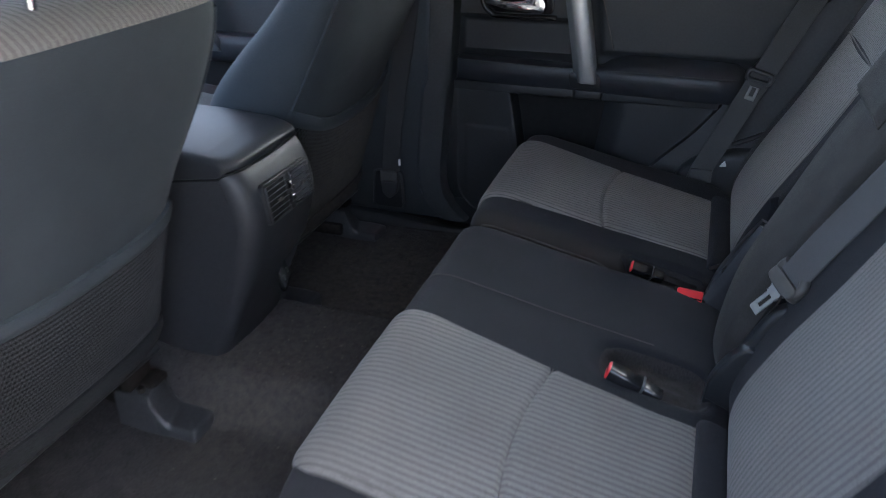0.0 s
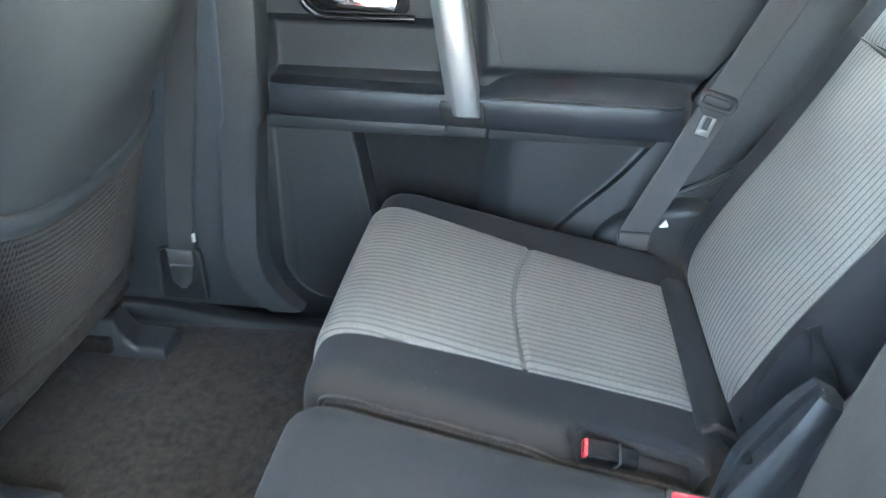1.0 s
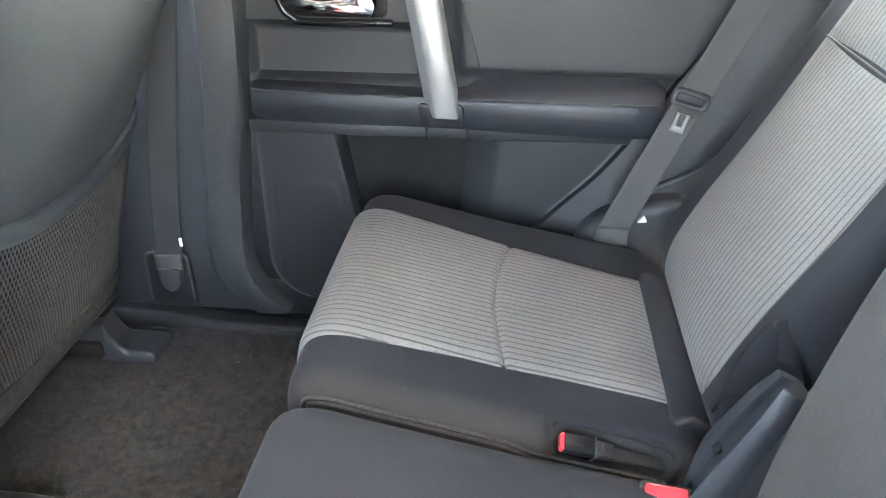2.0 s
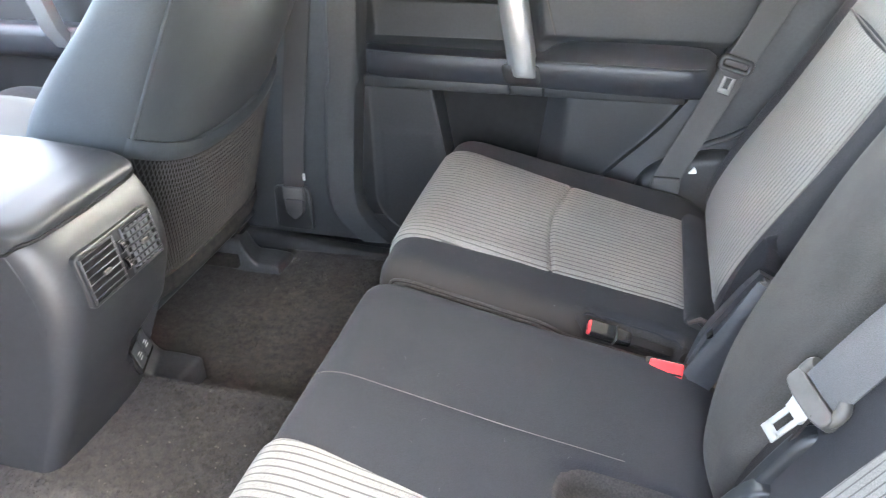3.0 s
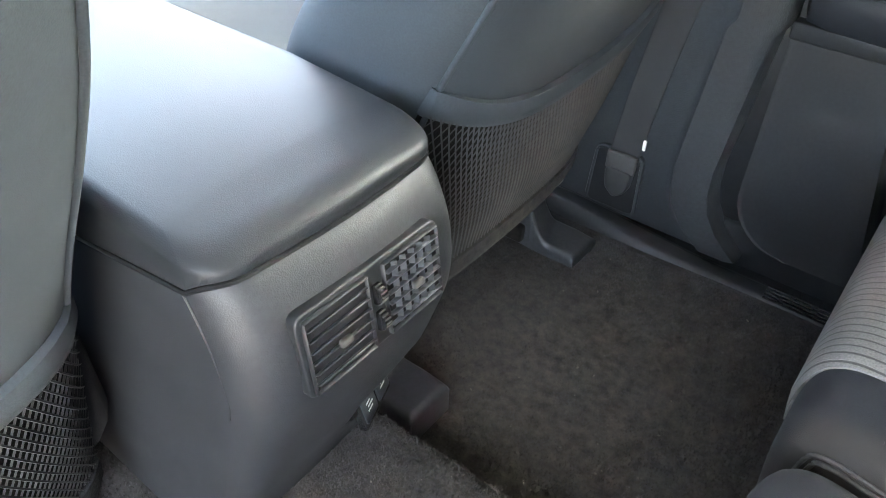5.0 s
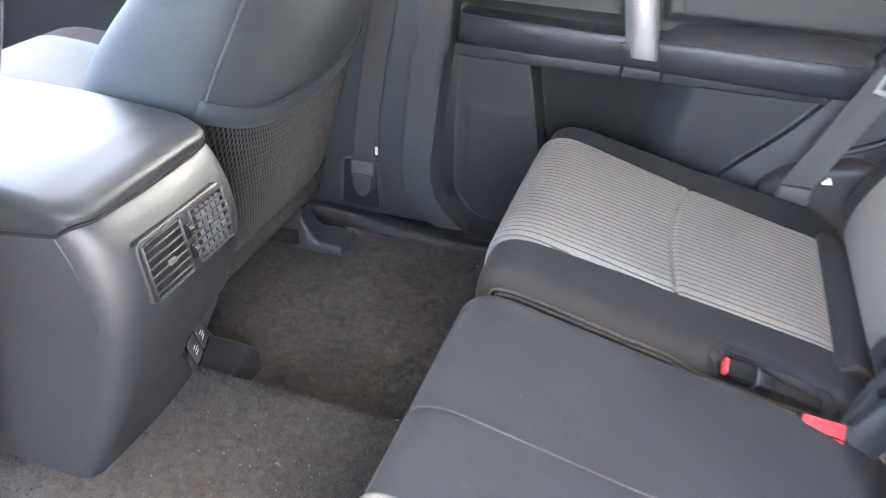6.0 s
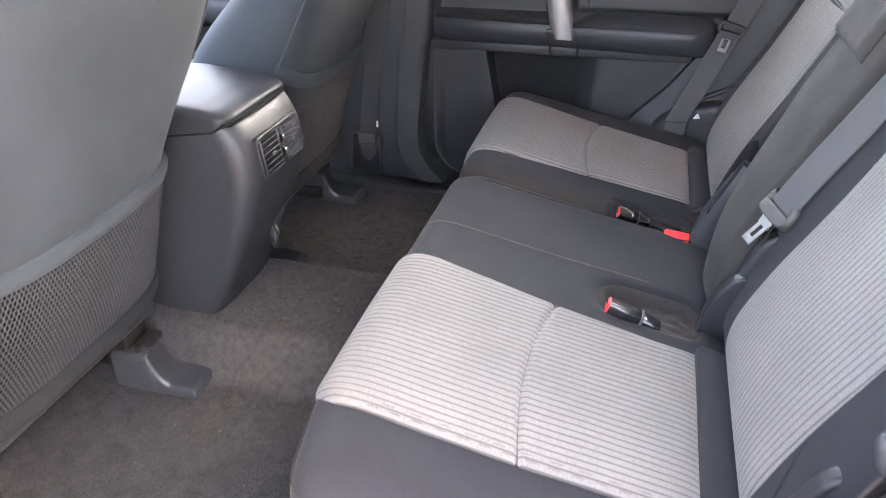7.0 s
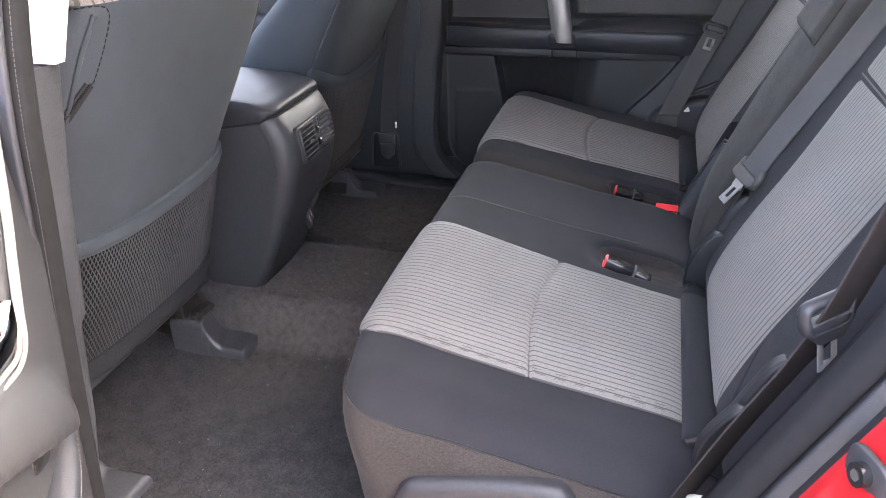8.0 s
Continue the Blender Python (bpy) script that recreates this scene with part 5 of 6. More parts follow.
part("armrest_piping", tube(curve([(-0.528, 1.7535, 0.4105), (-0.50, 1.7435, 0.4115), (-0.40, 1.7415, 0.4095), (-0.28, 1.7415, 0.4075)], 5), 0.0016, 6), TRIM_PLASTIC, door)
part("armrest_piping", tube(curve([(-0.19, 1.7375, 0.4085), (-0.15, 1.7335, 0.4105), (-0.05, 1.7275, 0.4105), (0.05, 1.7235, 0.4105), (0.083, 1.7295, 0.410)], 5), 0.0016, 6), TRIM_PLASTIC, door)
stitches([(-0.52 + 0.29 * i / 20, 1.7415, 0.4085) for i in range(21)], door)
stitches([(-0.17 + 0.25 * i / 20, 1.7265 - 0.003 * i / 20, 0.4085) for i in range(21)], door)
part("upper_seam", tube([(-0.212, FAR - 0.012, 0.62), (-0.208, FAR - 0.012, 0.55), (-0.178, FAR - 0.012, 0.445)], 0.0015, 5), PIPING, door)
grip = []
for z, x, y in ((0.372, -0.2285, 1.744), (0.380, -0.2285, 1.730), (0.42, -0.234, 1.725), (0.50, -0.247, 1.721), (0.58, -0.261, 1.719), (0.66, -0.276, 1.722), (0.72, -0.288, 1.735), (0.74, -0.293, 1.775)):
    grip.append([Vector(p) for p in ((x - 0.026, y + 0.028, z), (x - 0.026, y + 0.012, z), (x - 0.020, y + 0.007, z), (x - 0.013, y + 0.001, z), (x - 0.010, y, z), (x + 0.020, y - 0.001, z), (x + 0.024, y + 0.003, z), (x + 0.025, y + 0.028, z))])
part("pull_handle", loft(grip), SILVER, door, "satin silver pull handle")
part("handle_bezel", prism(rounded([(-0.262, 0.366), (-0.196, 0.366), (-0.200, 0.40), (-0.268, 0.40)], 0.008), "y", 1.734, 1.76, 0.003), SURROUND, door, "black handle bezel")
# a dark sheet paints the pocket's deep shade
part("pocket_shade", prism([(-0.404, 0.326), (-0.180, 0.326), (-0.196, 0.02), (-0.352, 0.02)], "y", FAR + 0.044, FAR + 0.050, 0), POCKET_SHADE, door, "dark sheet for the shade in the door pocket")
bez = [(-0.494, 0.60), (-0.480, 0.532), (-0.462, 0.512), (-0.440, 0.506), (-0.325, 0.506), (-0.31, 0.506)]
part("latch_bezel", tube([(x, FAR - 0.004, z) for x, z in [tuple(p) for p in curve(bez, 5)]], 0.006, 8), GLOSS_BLACK, door, "gloss black latch bezel")
part("latch_cup", prism(rounded([(-0.484, 0.60), (-0.472, 0.530), (-0.455, 0.514), (-0.318, 0.514), (-0.318, 0.60)], 0.01), "y", FAR - 0.006, FAR + 0.01, 0.003), GLOSS_BLACK, door, "gloss black latch cup")
lever = rounded([(-0.468, 0.548), (-0.470, 0.536), (-0.420, 0.524), (-0.338, 0.518), (-0.330, 0.535), (-0.345, 0.568), (-0.362, 0.570), (-0.375, 0.545), (-0.41, 0.541)], 0.006)
part("latch_lever", prism(lever, "y", FAR - 0.030, FAR - 0.010, 0.004), CHROME, door, "chrome latch lever")

arch = thing("wheel_arch_trim", "dark plastic wheel-arch trim beside the rear seat", "trim panel", group="wheel arch trims")
arch_o = [(0.42, 0.80), (0.31, 0.62)] + [(x + 0.002, z - 0.0012) for x, z in outline[1:28]] + [(-0.15, -0.06), (0.6, -0.06), (0.6, 0.8)]
part("panel", prism(arch_o, "y", 1.786, 1.845, 0.002), DARK_PLASTIC, arch)
bulge = [tuple(p) for p in curve([(0.10, 0.08), (0.0, 0.13), (-0.012, 0.175), (0.02, 0.215), (0.08, 0.240), (0.16, 0.245), (0.22, 0.17), (0.2, 0.08)], 4)]
part("arch_bulge", prism(bulge, "y", 1.748, 1.80, 0.020, 5), DARK_PLASTIC, arch, "glossy moulded bulge over the wheel arch")
part("ledge", tube(curve([(0.10, 1.780, 0.255), (0.15, 1.778, 0.280), (0.20, 1.778, 0.315), (0.25, 1.780, 0.365)], 5), 0.006, 8), DARK_PLASTIC, arch)
arch2 = thing("wheel_arch_trim", "wheel-arch trim at the open door, blackened for the shade there", "trim panel", group="wheel arch trims")
# rubber black instead of trim plastic, for the shadow behind the belt
part("panel", prism([(0.04, -0.06), (0.02, 0.05), (0.07, 0.17), (0.12, 0.27), (0.20, 0.44), (0.27, 0.60), (0.34, 0.80), (0.7, 0.80), (0.7, -0.06)], "y", 0.388, 0.438, 0.012, 3), RUBBER, arch2)

# front passenger belt on the far pillar
front_belt = thing("seat_belt", "charcoal front seat belt hanging on the door pillar", "seat belt", group="seat belts")
pts = curve([(-0.590, 1.675, 0.80), (-0.618, 1.704, 0.62), (-0.652, 1.723, 0.45), (-0.676, 1.732, 0.34), (-0.697, 1.739, 0.22), (-0.709, 1.744, 0.13), (-0.711, 1.746, 0.095)], 6)
n = len(pts)
sides = [(1.0, 0.10, 0.0)] * n
part("webbing", strap(pts, sides, 0.046), DARK_WEB, front_belt)
part("stitched_end", box(-0.737, -0.689, 1.738, 1.748, 0.082, 0.112, 0.003), WEBBING, front_belt, "stitched belt end")
part("anchor", prism(rounded([(-0.735, 0.085), (-0.691, 0.085), (-0.695, 0.05), (-0.713, 0.035), (-0.731, 0.05)], 0.008), "y", 1.735, 1.76, 0.005), BELT_PLASTIC, front_belt, "plastic belt anchor")
part("belt_tab", box(-0.684, -0.679, 1.735, 1.739, 0.132, 0.148, 0.001), WHITE_PLASTIC, front_belt, "white tag")
rim = [(-0.764, 0.004), (-0.758, 0.108), (-0.684, 0.108), (-0.680, 0.004)]
frame_line = curve([(x, 1.752, z) for x, z in rounded(rim, 0.012, 3)[2:-2]], 1)
# no hollow here: a dark plate carries the recess's shade
part("recess_plate", prism(rounded([(-0.762, 0.006), (-0.757, 0.105), (-0.686, 0.105), (-0.682, 0.006)], 0.010), "y", 1.751, 1.770, 0.002), SURROUND, front_belt, "dark plate for the shaded recess behind the anchor")
part("recess_frame", tube(frame_line, 0.0030, 6), TRIM_PLASTIC, front_belt, "moulded frame round the anchor")

# ---- near side: seals, red body edge, striker, open door ----
SEAL = [(-0.02, -0.03), (0.045, 0.12), (0.110, 0.276), (0.199, 0.461), (0.268, 0.62), (0.33, 0.80), (0.37, 1.0)]
path = curve([(x, 0.352, z) for x, z in SEAL], 6)
quarter = thing("body_quarter", "red painted door opening with black rubber seal", "car body")

def strip(outline):
    """A weatherstrip along the door opening: (a, y) outline, a across the opening's edge, towards the cabin."""
    secs = []
    for i, p in enumerate(path):
        d = (path[min(i + 1, len(path) - 1)] - path[max(i - 1, 0)]).normalized()
        secs.append([(p.x - d.z * (a - 0.018), y, p.z + d.x * (a - 0.018)) for a, y in outline])
    return loft(secs)


part("seal", strip(rounded([(0.034, 0.380), (0.034, 0.352), (0.012, 0.345), (0.010, 0.380)], 0.008, 4)), RUBBER, quarter, "black rubber door seal")
part("seal_channel", strip(rounded([(0.011, 0.375), (0.009, 0.347), (-0.004, 0.340), (-0.006, 0.375)], 0.003, 3)), DARK_PLASTIC, quarter, "dark seal channel")
part("seal_lip", strip(rounded([(-0.003, 0.37), (-0.002, 0.339), (-0.011, 0.331), (-0.013, 0.37)], 0.004, 3)), RUBBER, quarter, "black rubber seal lip")
part("seal_lip", strip(rounded([(-0.012, 0.37), (-0.0115, 0.334), (-0.018, 0.324), (-0.021, 0.37)], 0.003, 3)), RUBBER, quarter, "black rubber seal lip")
part("seal_lip", strip(rounded([(-0.020, 0.37), (-0.0195, 0.332), (-0.034, 0.326), (-0.040, 0.37)], 0.003, 3)), RUBBER, quarter, "black rubber seal lip")
secs = []
for p in path:
    secs.append([(p.x + a, y, p.z) for a, y in ((0.026, 0.340), (0.024, 0.318), (0.030, 0.300), (0.042, 0.25), (0.052, 0.20), (0.064, 0.185), (0.10, 0.18), (0.11, 0.20), (0.07, 0.340))])
part("jamb", loft(secs), CAR_RED, quarter, "red painted door jamb")
strike = part("striker_plate", moved(prism(rounded([(-0.024, -0.018), (0.024, -0.018), (0.024, 0.018), (-0.024, 0.018)], 0.015, 6), "z", 0, 0.006, 0.002), look((0.1875, 0.3025, 0.374), (0.6065, 0.4675, 0.345))), BELT_PLASTIC, quarter, "black striker plate")
SM = look((0.1875, 0.3025, 0.374), (0.6065, 0.4675, 0.345))
part("bolt", moved(tube([(0, 0, 0.004), (0, 0, 0.014)], 0.010, 12), SM), GLOSS_BLACK, strike)
part("bolt_socket", moved(tube([(0, 0, 0.0135), (0, 0, 0.0148)], 0.005, 6), SM), GREY_BELT_PLASTIC, strike)

front_seal = thing("door_seal", "black rubber seals up the near door pillar", "door seal")
spine = curve([(-0.640, 0.378, -0.03), (-0.630, 0.380, 0.10), (-0.606, 0.386, 0.35), (-0.582, 0.383, 0.50), (-0.563, 0.377, 0.60), (-0.552, 0.388, 0.70), (-0.535, 0.42, 0.85), (-0.49, 0.50, 1.10)], 6)


def flat_seal(x0, ya, yb, r):
    secs = []
    for p in spine:
        o = rounded([(x0 - r, ya), (x0 + r, ya - 0.002), (x0 + r * 0.8, yb), (x0 - r, yb)], r * 0.8, 4)
        secs.append([(p.x + a, p.y + b, p.z) for a, b in o])
    return loft(secs)


part("seal", flat_seal(-0.012, 0.003, -0.024, 0.012), RUBBER, front_seal, "black rubber inner seal")
part("seal", flat_seal(-0.016, -0.0255, -0.034, 0.010), SOFT_VINYL, front_seal, "soft grey edge trim")
stitches([(p.x - 0.002, p.y - 0.025, p.z) for p in spine], front_seal, length=0.003, gap=0.0016, r=0.00045)
body_post = thing("body_pillar", "red painted door pillar outside the seals", "car body")
secs = []
for z, x0, y0 in ((-0.20, -0.725, 0.33), (0.10, -0.725, 0.33), (0.35, -0.70, 0.335), (0.62, -0.66, 0.345), (0.85, -0.63, 0.40), (1.10, -0.59, 0.48)):
    secs.append([(x0 + a, y0 + b, z) for a, b in ((0.0, 0.03), (0.0, -0.03), (-0.03, -0.05), (-0.25, -0.05), (-0.25, 0.03))])
part("post", loft(secs), CAR_RED, body_post, "red painted pillar")

# the open rear door: d runs from its hinge end outwards, e up, n from its skin into the cabin side
open_door = thing("rear_door", "opened rear car door with dark vinyl panel and armrest", "car door")
OD = Matrix(((0.36, 0.93, 0, -0.600), (-0.93, 0.36, 0, 0.335), (0, 0, 1, 0), (0, 0, 0, 1)))


def on_door(bm):
    return moved(bm, OD)


def dprism(poly, a, b, r=0.004):
    """Outline in (d, e) drawn out along n."""
    bm = prism(poly, "y", a, b, r)
    return on_door(bm)


def open_relief(d, e):
    """How far the open door's panel swells: the soft shelf of the armrest, the hollow of the pull cup under it."""
    ridge = 0.272 + 0.44 * min(d, 0.30)
    h = 0.030 * smooth01((ridge + 0.085 - e) / 0.075)
    h -= 0.026 * smooth01((ridge - 0.004 - e) / 0.014) * (1 - smooth01((d - 0.55) / 0.1))
    h += 0.020 * smooth01((0.19 + 0.2 * min(d, 0.3) - e) / 0.03)
    h *= smooth01((d - (0.064 - 0.19 * e)) / 0.07)
    inside = smooth01((d - (0.045 + 0.17 * max(0.50 - e, 0))) / 0.02) * smooth01((e - 0.400) / 0.02)
    return 0.012 + h - 0.016 * inside * (1 - smooth01((d - 0.22) / 0.02))


part("shell", dprism(rounded([(0.0, -0.16), (0.95, -0.10), (1.0, 0.3), (0.98, 0.62), (-0.03, 0.62)], 0.04), -0.10, -0.02, 0.01), CAR_RED, open_door, "red painted door shell")
bm = bmesh.new()
g = []
for i in range(91):
    e = -0.08 + 0.70 * i / 90
    d0 = 0.064 - 0.19 * e
    row = [bm.verts.new((d0 - 0.004, -0.021, e)), bm.verts.new((d0 - 0.004, 0.002, e))]
    for j in range(111):
        d = d0 + (0.94 - d0) * (j / 110) ** 1.6
        row.append(bm.verts.new((d, open_relief(d, e), e)))
    row.append(bm.verts.new((0.945, -0.021, e)))
    g.append(row)
for p, q in zip(g, g[1:]):
    for j in range(len(p) - 1):
        bm.faces.new((p[j], p[j + 1], q[j + 1], q[j]))
part("panel", on_door(bm), DOOR_VINYL, open_door, "dark grey vinyl door panel swelling into an armrest")
grip_line = curve([(0.028, -0.010, 0.300), (0.044, 0.004, 0.284), (0.068, 0.012, 0.264), (0.098, 0.020, 0.250), (0.15, 0.028, 0.240), (0.30, 0.040, 0.245), (0.5, 0.036, 0.26), (0.56, 0.012, 0.28)], 6)
part("pull_grip", on_door(tube(grip_line, 0.018, 14, taper=[0.75 + 0.25 * smooth01(i / 6) for i in range(len(grip_line))])), SOFT_VINYL, open_door, "padded vinyl pull grip")
stitches([OD @ (p + Vector((0.0, 0.0182, -0.002))) for p in grip_line[6:]], open_door, length=0.004, gap=0.002, r=0.0008, mat=GREY_BELT_PLASTIC)
# a flat black disc stands for the shade in the cup's hollow
part("pull_cup", dprism(rounded([(0.084, 0.318), (0.126, 0.322), (0.135, 0.290), (0.094, 0.282)], 0.012), 0.010, 0.017, 0.003), GLOSS_BLACK, open_door, "flat black disc for the dark hollow of the pull cup")
for k in (0.0, 0.010):
    bez = curve([(-0.002 + k, 0.015, 0.60), (0.024 + k, 0.015, 0.521), (0.039 + k, 0.015, 0.485), (0.057 + k, 0.015, 0.439), (0.068 + k * 0.9, 0.015, 0.408 + k * 0.6), (0.080 + k * 0.5, 0.015, 0.396 + k), (0.097, 0.015, 0.391 + k), (0.13, 0.015, 0.394 + k), (0.22, 0.015, 0.40 + k)], 6)
    part("latch_trim", on_door(tube(bez, 0.0028, 8)), STEEL, open_door, "silver latch trim")
part("latch_cup", dprism(rounded([(0.068, 0.500), (0.084, 0.430), (0.105, 0.412), (0.20, 0.412), (0.20, 0.500)], 0.014), -0.006, 0.004, 0.003), GLOSS_BLACK, open_door, "gloss black latch cup")
part("latch_lever", dprism(rounded([(0.080, 0.462), (0.086, 0.430), (0.104, 0.418), (0.17, 0.42), (0.17, 0.440), (0.108, 0.440)], 0.008), 0.002, 0.022, 0.004), CHROME, open_door, "chrome latch lever")

# ---- body shell round the cabin ----
solid("wall_right_body", box(-1.9, 1.75, 1.852, 1.90, -0.30, 0.64, 0.01), CAR_RED, "red painted car side", "wall", "structure")
solid("wall_left_sill", box(-1.9, 0.2, 0.24, 0.335, -0.30, -0.035, 0.02), CAR_RED, "red painted car sill", "wall", "structure")

roof = box(-1.28, 1.9, 0.40, 1.81, 1.12, 1.16, 0.02)
solid("ceiling", roof, HEADLINER, "pale grey headliner under the roof", "ceiling", "structure")
solid("wall_rear", box(1.7, 1.75, 0.40, 1.77, -0.06, 0.62, 0.01), TRIM_PLASTIC, "dark plastic tailgate trim", "wall", "structure")
for nm, ya, yb in (("wall_right", 1.80, 1.86), ("wall_left", 0.31, 0.36)):
    solid(nm, box(0.62, 1.75, ya, yb, -0.06, 0.66, 0.01), TRIM_PLASTIC, "dark plastic load-bay side trim", "wall", "structure")
fd = thing("front_door", "closed front car door with dark panel and silver pull handle", "car door")
part("panel", box(-1.9, -0.87, 1.79, 1.85, -0.03, 0.62, 0.01), DOOR_VINYL, fd)
part("armrest", box(-1.7, -0.95, 1.73, 1.80, 0.36, 0.43, 0.02, 3), SOFT_VINYL, fd)
g2 = []
for z, x, y in ((0.39, -1.178, 1.73), (0.43, -1.186, 1.708), (0.50, -1.20, 1.70), (0.58, -1.22, 1.70), (0.66, -1.24, 1.72), (0.70, -1.25, 1.78)):
    g2.append([Vector(p) for p in ((x - 0.025, y + 0.02, z), (x - 0.018, y, z), (x + 0.018, y, z), (x + 0.025, y + 0.02, z))])
part("pull_handle", loft(g2), SILVER, fd, "satin silver pull handle")
fd2 = thing("front_door", "closed front car door with dark panel beside the driver seat", "car door")
part("panel", box(-1.9, -0.87, 0.32, 0.38, -0.03, 0.62, 0.01), DOOR_VINYL, fd2)
dash = thing("dashboard", "dark plastic dashboard across the cabin", "dashboard")
part("top", extrude_y([tuple(p) for p in curve([(-1.62, 0.10), (-1.60, 0.35), (-1.63, 0.55), (-1.72, 0.64), (-2.1, 0.66), (-2.1, 0.0), (-1.7, 0.0)], 3)], 0.38, 1.79, 0.03), DARK_PLASTIC, dash)

# ---- front cabin details seen between the seats ----
wheel = thing("steering_wheel", "black steering wheel behind the dashboard's edge", "steering wheel")
ring = [(-1.36 + 0.06 * math.sin(a), 0.713 + 0.185 * math.cos(a), 0.56 + 0.175 * math.sin(a)) for a in [2 * math.pi * k / 40 for k in range(41)]]
part("rim", tube(ring, 0.015, 10), SOFT_VINYL, wheel)
part("hub", box(-1.42, -1.36, 0.64, 0.786, 0.51, 0.61, 0.02, 3), DARK_PLASTIC, wheel)
for a, b in (((-1.38, 0.66, 0.56), (-1.365, 0.54, 0.56)), ((-1.38, 0.766, 0.56), (-1.365, 0.886, 0.56))):
    part("spoke", tube([a, b], 0.012, 8), DARK_PLASTIC, wheel)
part("column", tube([(-1.39, 0.713, 0.56), (-1.62, 0.713, 0.50)], 0.035, 12), DARK_PLASTIC, wheel)

# ---- the car outside: windows, bonnet, roof skin ----
for nm, label, poly, y0, y1, glass in (
        ("window_1", "clear side window of the front door", [(-1.30, 0.62), (-0.60, 0.62), (-0.56, 1.10), (-1.02, 1.10)], 1.80, 1.804, GLASS),
        ("window_2", "tinted side window of the rear door", [(-0.52, 0.62), (0.42, 0.62), (0.40, 1.10), (-0.48, 1.10)], 1.80, 1.804, TINTED),
        ("window_3", "tinted rear quarter window", [(0.46, 0.66), (1.68, 0.66), (1.54, 1.10), (0.42, 1.10)], 1.80, 1.804, TINTED),
        ("window_4", "tinted rear quarter window on the open side", [(0.46, 0.66), (1.68, 0.66), (1.54, 1.10), (0.42, 1.10)], 0.372, 0.376, TINTED)):
    w = finish(nm, prism(poly, "y", y0, y1, 0), glass, False)
    tagged(w, label, "window", kind="structure")
tail = bmesh.new()
vs = [tail.verts.new(p) for p in ((1.74, 0.42, 0.62), (1.74, 1.76, 0.62), (1.62, 1.74, 1.12), (1.62, 0.44, 1.12))]
tail.faces.new(vs)
bmesh.ops.solidify(tail, geom=tail.faces[:], thickness=0.005)
tagged(finish("window_5", tail, TINTED, False), "tinted tailgate window", "window", kind="structure")
windshield = bmesh.new()
vs = [windshield.verts.new(p) for p in ((-2.05, 0.36, 0.68), (-2.05, 1.80, 0.68), (-1.28, 1.72, 1.12), (-1.28, 0.44, 1.12))]
windshield.faces.new(vs)
bmesh.ops.solidify(windshield, geom=windshield.faces[:], thickness=0.005)
w = finish("window_6", windshield, GLASS, False)
tagged(w, "clear windshield above the dashboard", "window", kind="structure")
body = thing("car_body", "red painted car body with roof and bonnet", "car body")
part("roof_skin", box(-1.30, 1.92, 0.39, 1.82, 1.163, 1.20, 0.03, 3), CAR_RED, body, "red painted roof")
part("bonnet", prism(rounded([(-3.25, 0.10), (-3.28, 0.45), (-3.15, 0.58), (-2.12, 0.66), (-2.12, 0.10)], 0.05), "y", 0.30, 1.86, 0.03, 3), CAR_RED, body, "red painted bonnet")
part("front_wing", box(-3.2, -1.92, 0.24, 0.30, -0.25, 0.56, 0.03, 3), CAR_RED, body)
part("front_wing", box(-3.2, -1.92, 1.86, 1.92, -0.25, 0.56, 0.03, 3), CAR_RED, body)
part("door_skin", box(-1.91, -0.92, 0.24, 0.305, -0.25, 0.62, 0.02, 3), CAR_RED, body)
part("quarter_skin", box(0.30, 1.80, 0.22, 0.30, -0.20, 0.66, 0.03, 3), CAR_RED, body)
part("tailgate", box(1.752, 1.82, 0.30, 1.86, -0.20, 0.66, 0.02, 3), CAR_RED, body)
for x, y in ((-2.55, 0.34), (-2.55, 1.82), (0.95, 0.36), (0.95, 1.80)):
    tyre = part("wheel", moved(tube([(0, -0.11, 0), (0, -0.10, 0), (0, 0.10, 0), (0, 0.11, 0)], 0.36, 28, taper=[0.9, 1, 1, 0.9]), Matrix.Translation((x, y, -0.26))), RUBBER, body, "black tyre")
    part("rim", moved(tube([(0, -0.115, 0), (0, 0.115, 0)], 0.22, 20), Matrix.Translation((x, y, -0.26))), SILVER, tyre)
for (x0, z0), (x1, z1), r in (((0.42, 0.62), (0.38, 1.13), 0.035), ((1.70, 0.62), (1.50, 1.14), 0.05)):
    for y, yt in ((1.80, 1.74), (0.36, 0.42)):
        part("pillar", tube([(x0, y, z0), (x1, yt, z1)], r, 8), CAR_RED, body)
part("roof_rail", box(-1.30, 1.70, 1.785, 1.832, 1.085, 1.16, 0.01), CAR_RED, body)
# unseen rail and trim, set low to keep high sky light off the near side
part("roof_rail", box(-1.30, 1.70, 0.362, 0.415, 0.915, 1.16, 0.01), CAR_RED, body)
part("header_trim", box(-1.28, 1.68, 0.417, 0.470, 0.905, 1.118, 0.015, 3), HEADLINER, body, "pale grey trim over the door opening, set low against sky light")
part("door_pillar", box(-0.63, -0.46, 1.786, 1.832, 0.60, 1.10, 0.006), GLOSS_BLACK, body, "gloss black outer door pillar")
for y, yt in ((0.36, 0.44), (1.80, 1.72)):
    part("windshield_pillar", tube([(-2.05, y, 0.66), (-1.28, yt, 1.14)], 0.035, 8), CAR_RED, body)

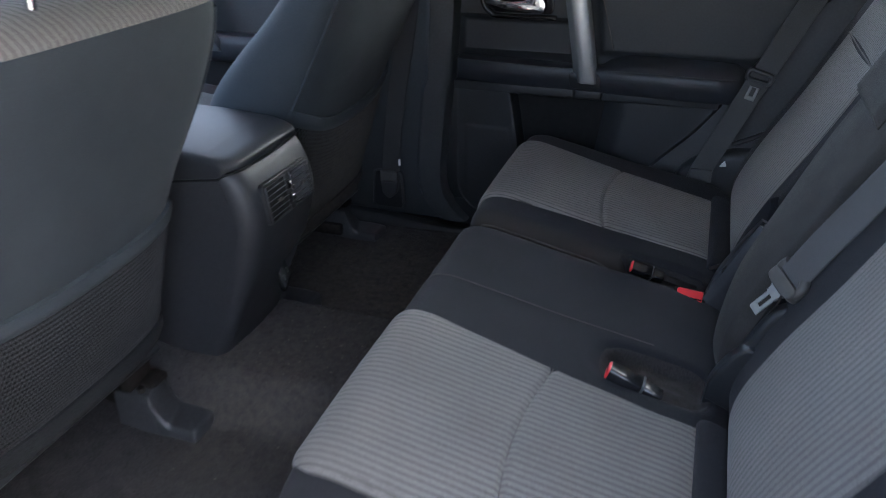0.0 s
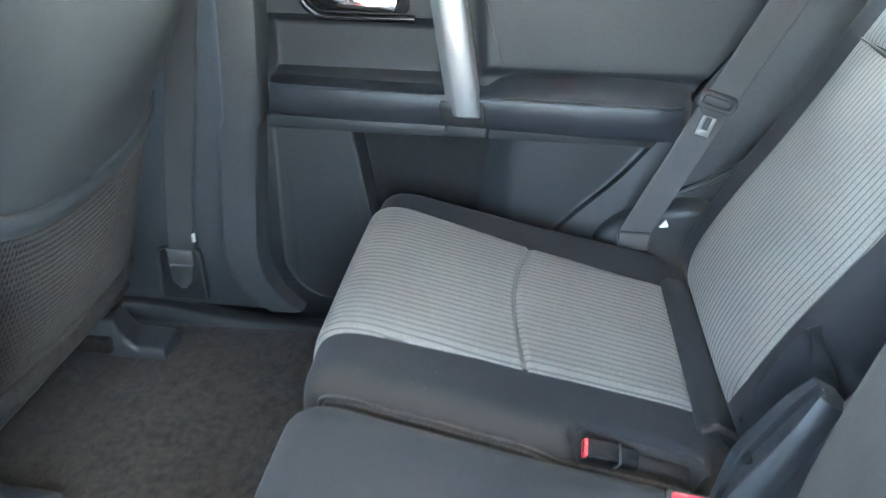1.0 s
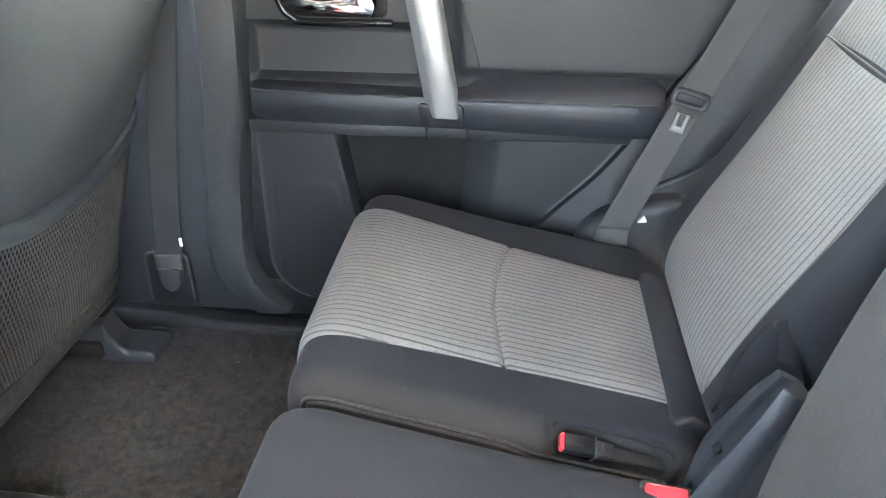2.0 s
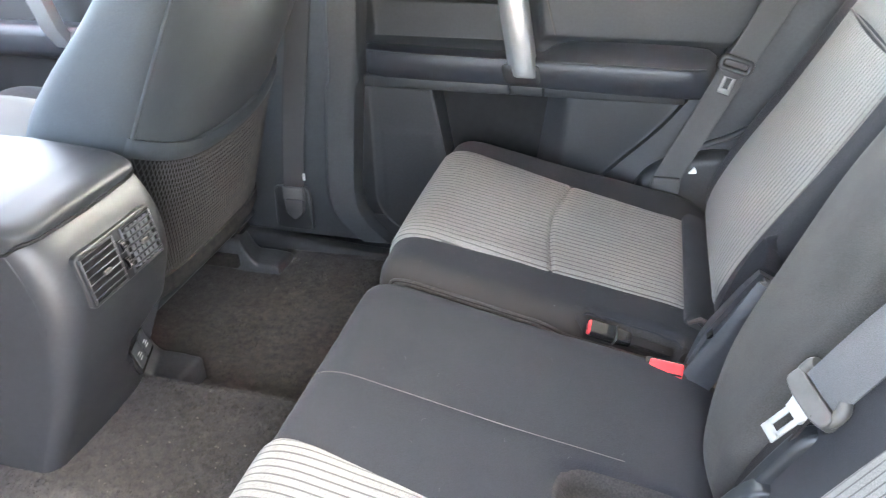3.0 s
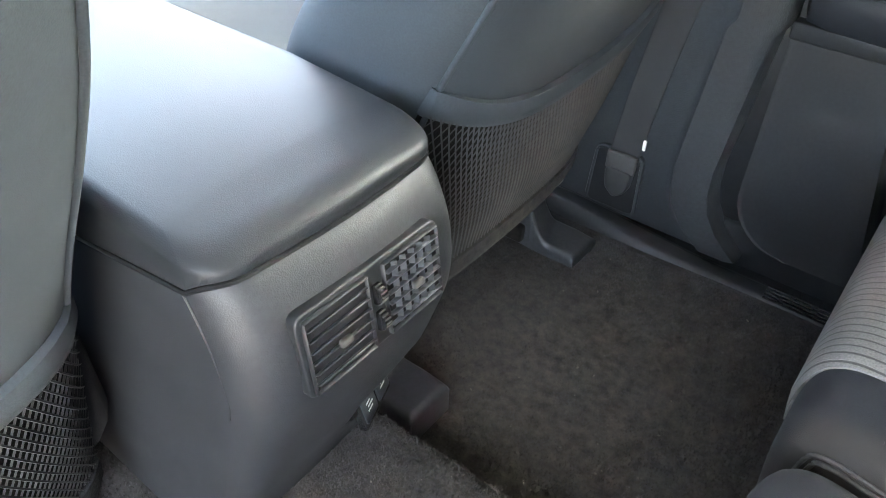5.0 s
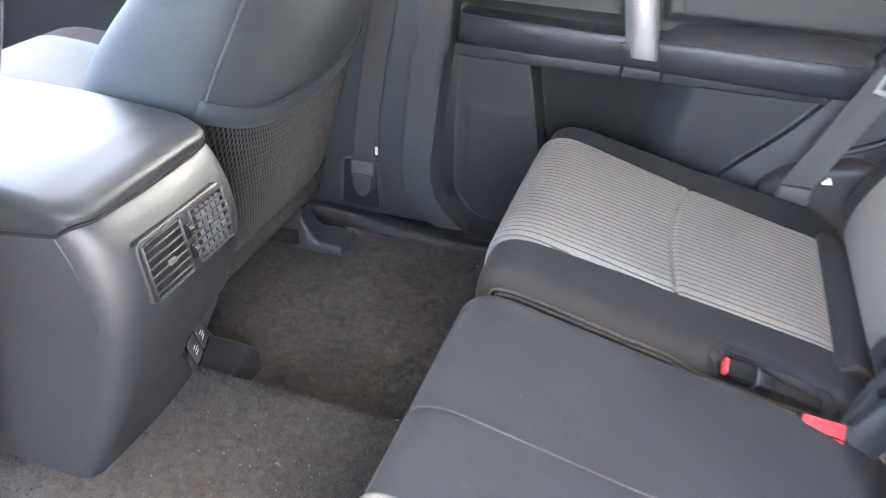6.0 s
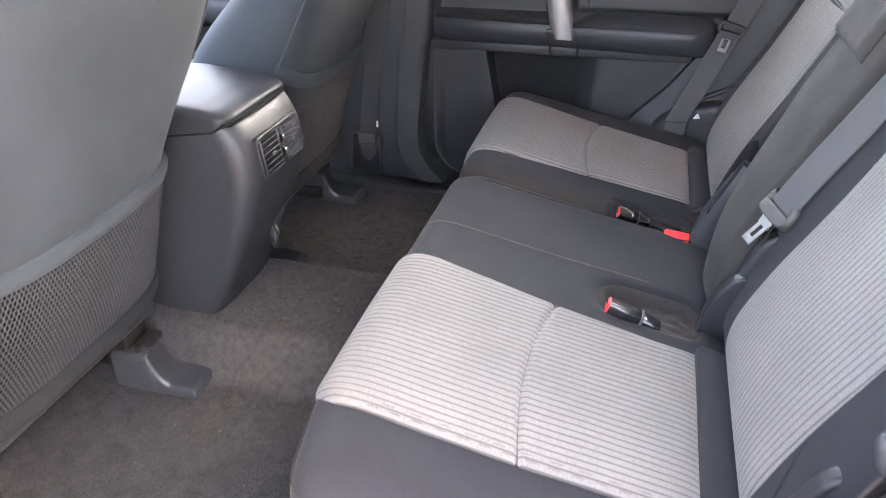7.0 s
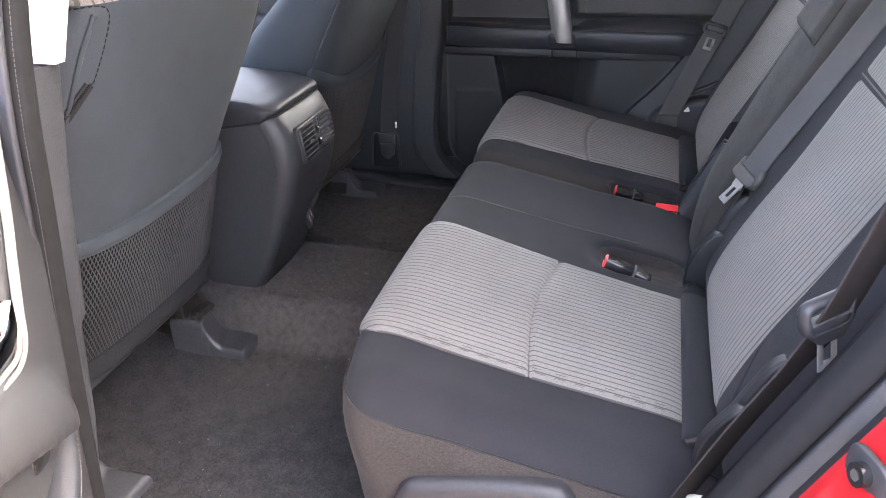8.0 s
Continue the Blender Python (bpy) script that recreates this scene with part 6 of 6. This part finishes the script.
# ---- lint on the dark cloth, crumbs and fibres on the carpet ----
rnd = random.Random(5)
lint = bmesh.new()
for k in range(46):
    x, y = rnd.uniform(-0.33, 0.05), rnd.choice((rnd.uniform(0.88, 1.235), rnd.uniform(1.25, 1.33)))
    z = cushion_top(x) + 0.0022
    a, l = rnd.uniform(0, 6.28), rnd.uniform(0.002, 0.007)
    tube([(x, y, z), (x + math.cos(a) * l * 0.5, y + math.sin(a) * l * 0.5 + 0.0005, z + 0.0012), (x + math.cos(a) * l, y + math.sin(a) * l, z)], 0.00022, 3, lint)
solid("lint", lint, THREAD, "short pale hairs of lint on the black seat cloth", "lint", "stuff")
crumbs = bmesh.new()
for k in range(170):
    x = rnd.gauss(-0.58, 0.10)
    y = rnd.choice((rnd.gauss(1.0, 0.10), rnd.uniform(0.5, 1.7)))
    if -0.80 < x < -0.36 and 0.47 < y < 1.72 and not (x < -0.66 and 0.95 < y < 1.21):
        r = rnd.uniform(0.0006, 0.0015)
        mesh_at = Matrix.Translation((x, y, floor_z(x, y) + 0.0035)) @ Euler((rnd.uniform(0, 3), rnd.uniform(0, 3), 0)).to_matrix().to_4x4() @ Matrix.Diagonal((r * rnd.uniform(0.8, 2.2), r, r * 0.7, 1))
        bmesh.ops.create_icosphere(crumbs, subdivisions=1, radius=1.0, matrix=mesh_at)
solid("crumbs", crumbs, CRUMB, "pale sand grains and crumbs on the carpet", "crumbs", "stuff")
verts, faces = [], []
for k in range(230000):
    x, y = rnd.uniform(-0.95, -0.24), rnd.uniform(0.46, 1.73)
    z = floor_z(x, y) - 0.0005
    a, h = rnd.uniform(0, 6.28), rnd.uniform(0.002, 0.005)
    dx, dy = rnd.uniform(-0.003, 0.003), rnd.uniform(-0.003, 0.003)
    c, s = math.cos(a) * 0.0008, math.sin(a) * 0.0008
    n = len(verts)
    verts += [(x - c, y - s, z), (x + c, y + s, z), (x + dx, y + dy, z + h)]
    faces.append((n, n + 1, n + 2))
me = bpy.data.meshes.new("carpet_pile")
me.from_pydata(verts, [], faces)
me.materials.append(PILE)
tagged(new("carpet_pile", me), "short dark fibres of the carpet's pile", "carpet pile", kind="stuff")
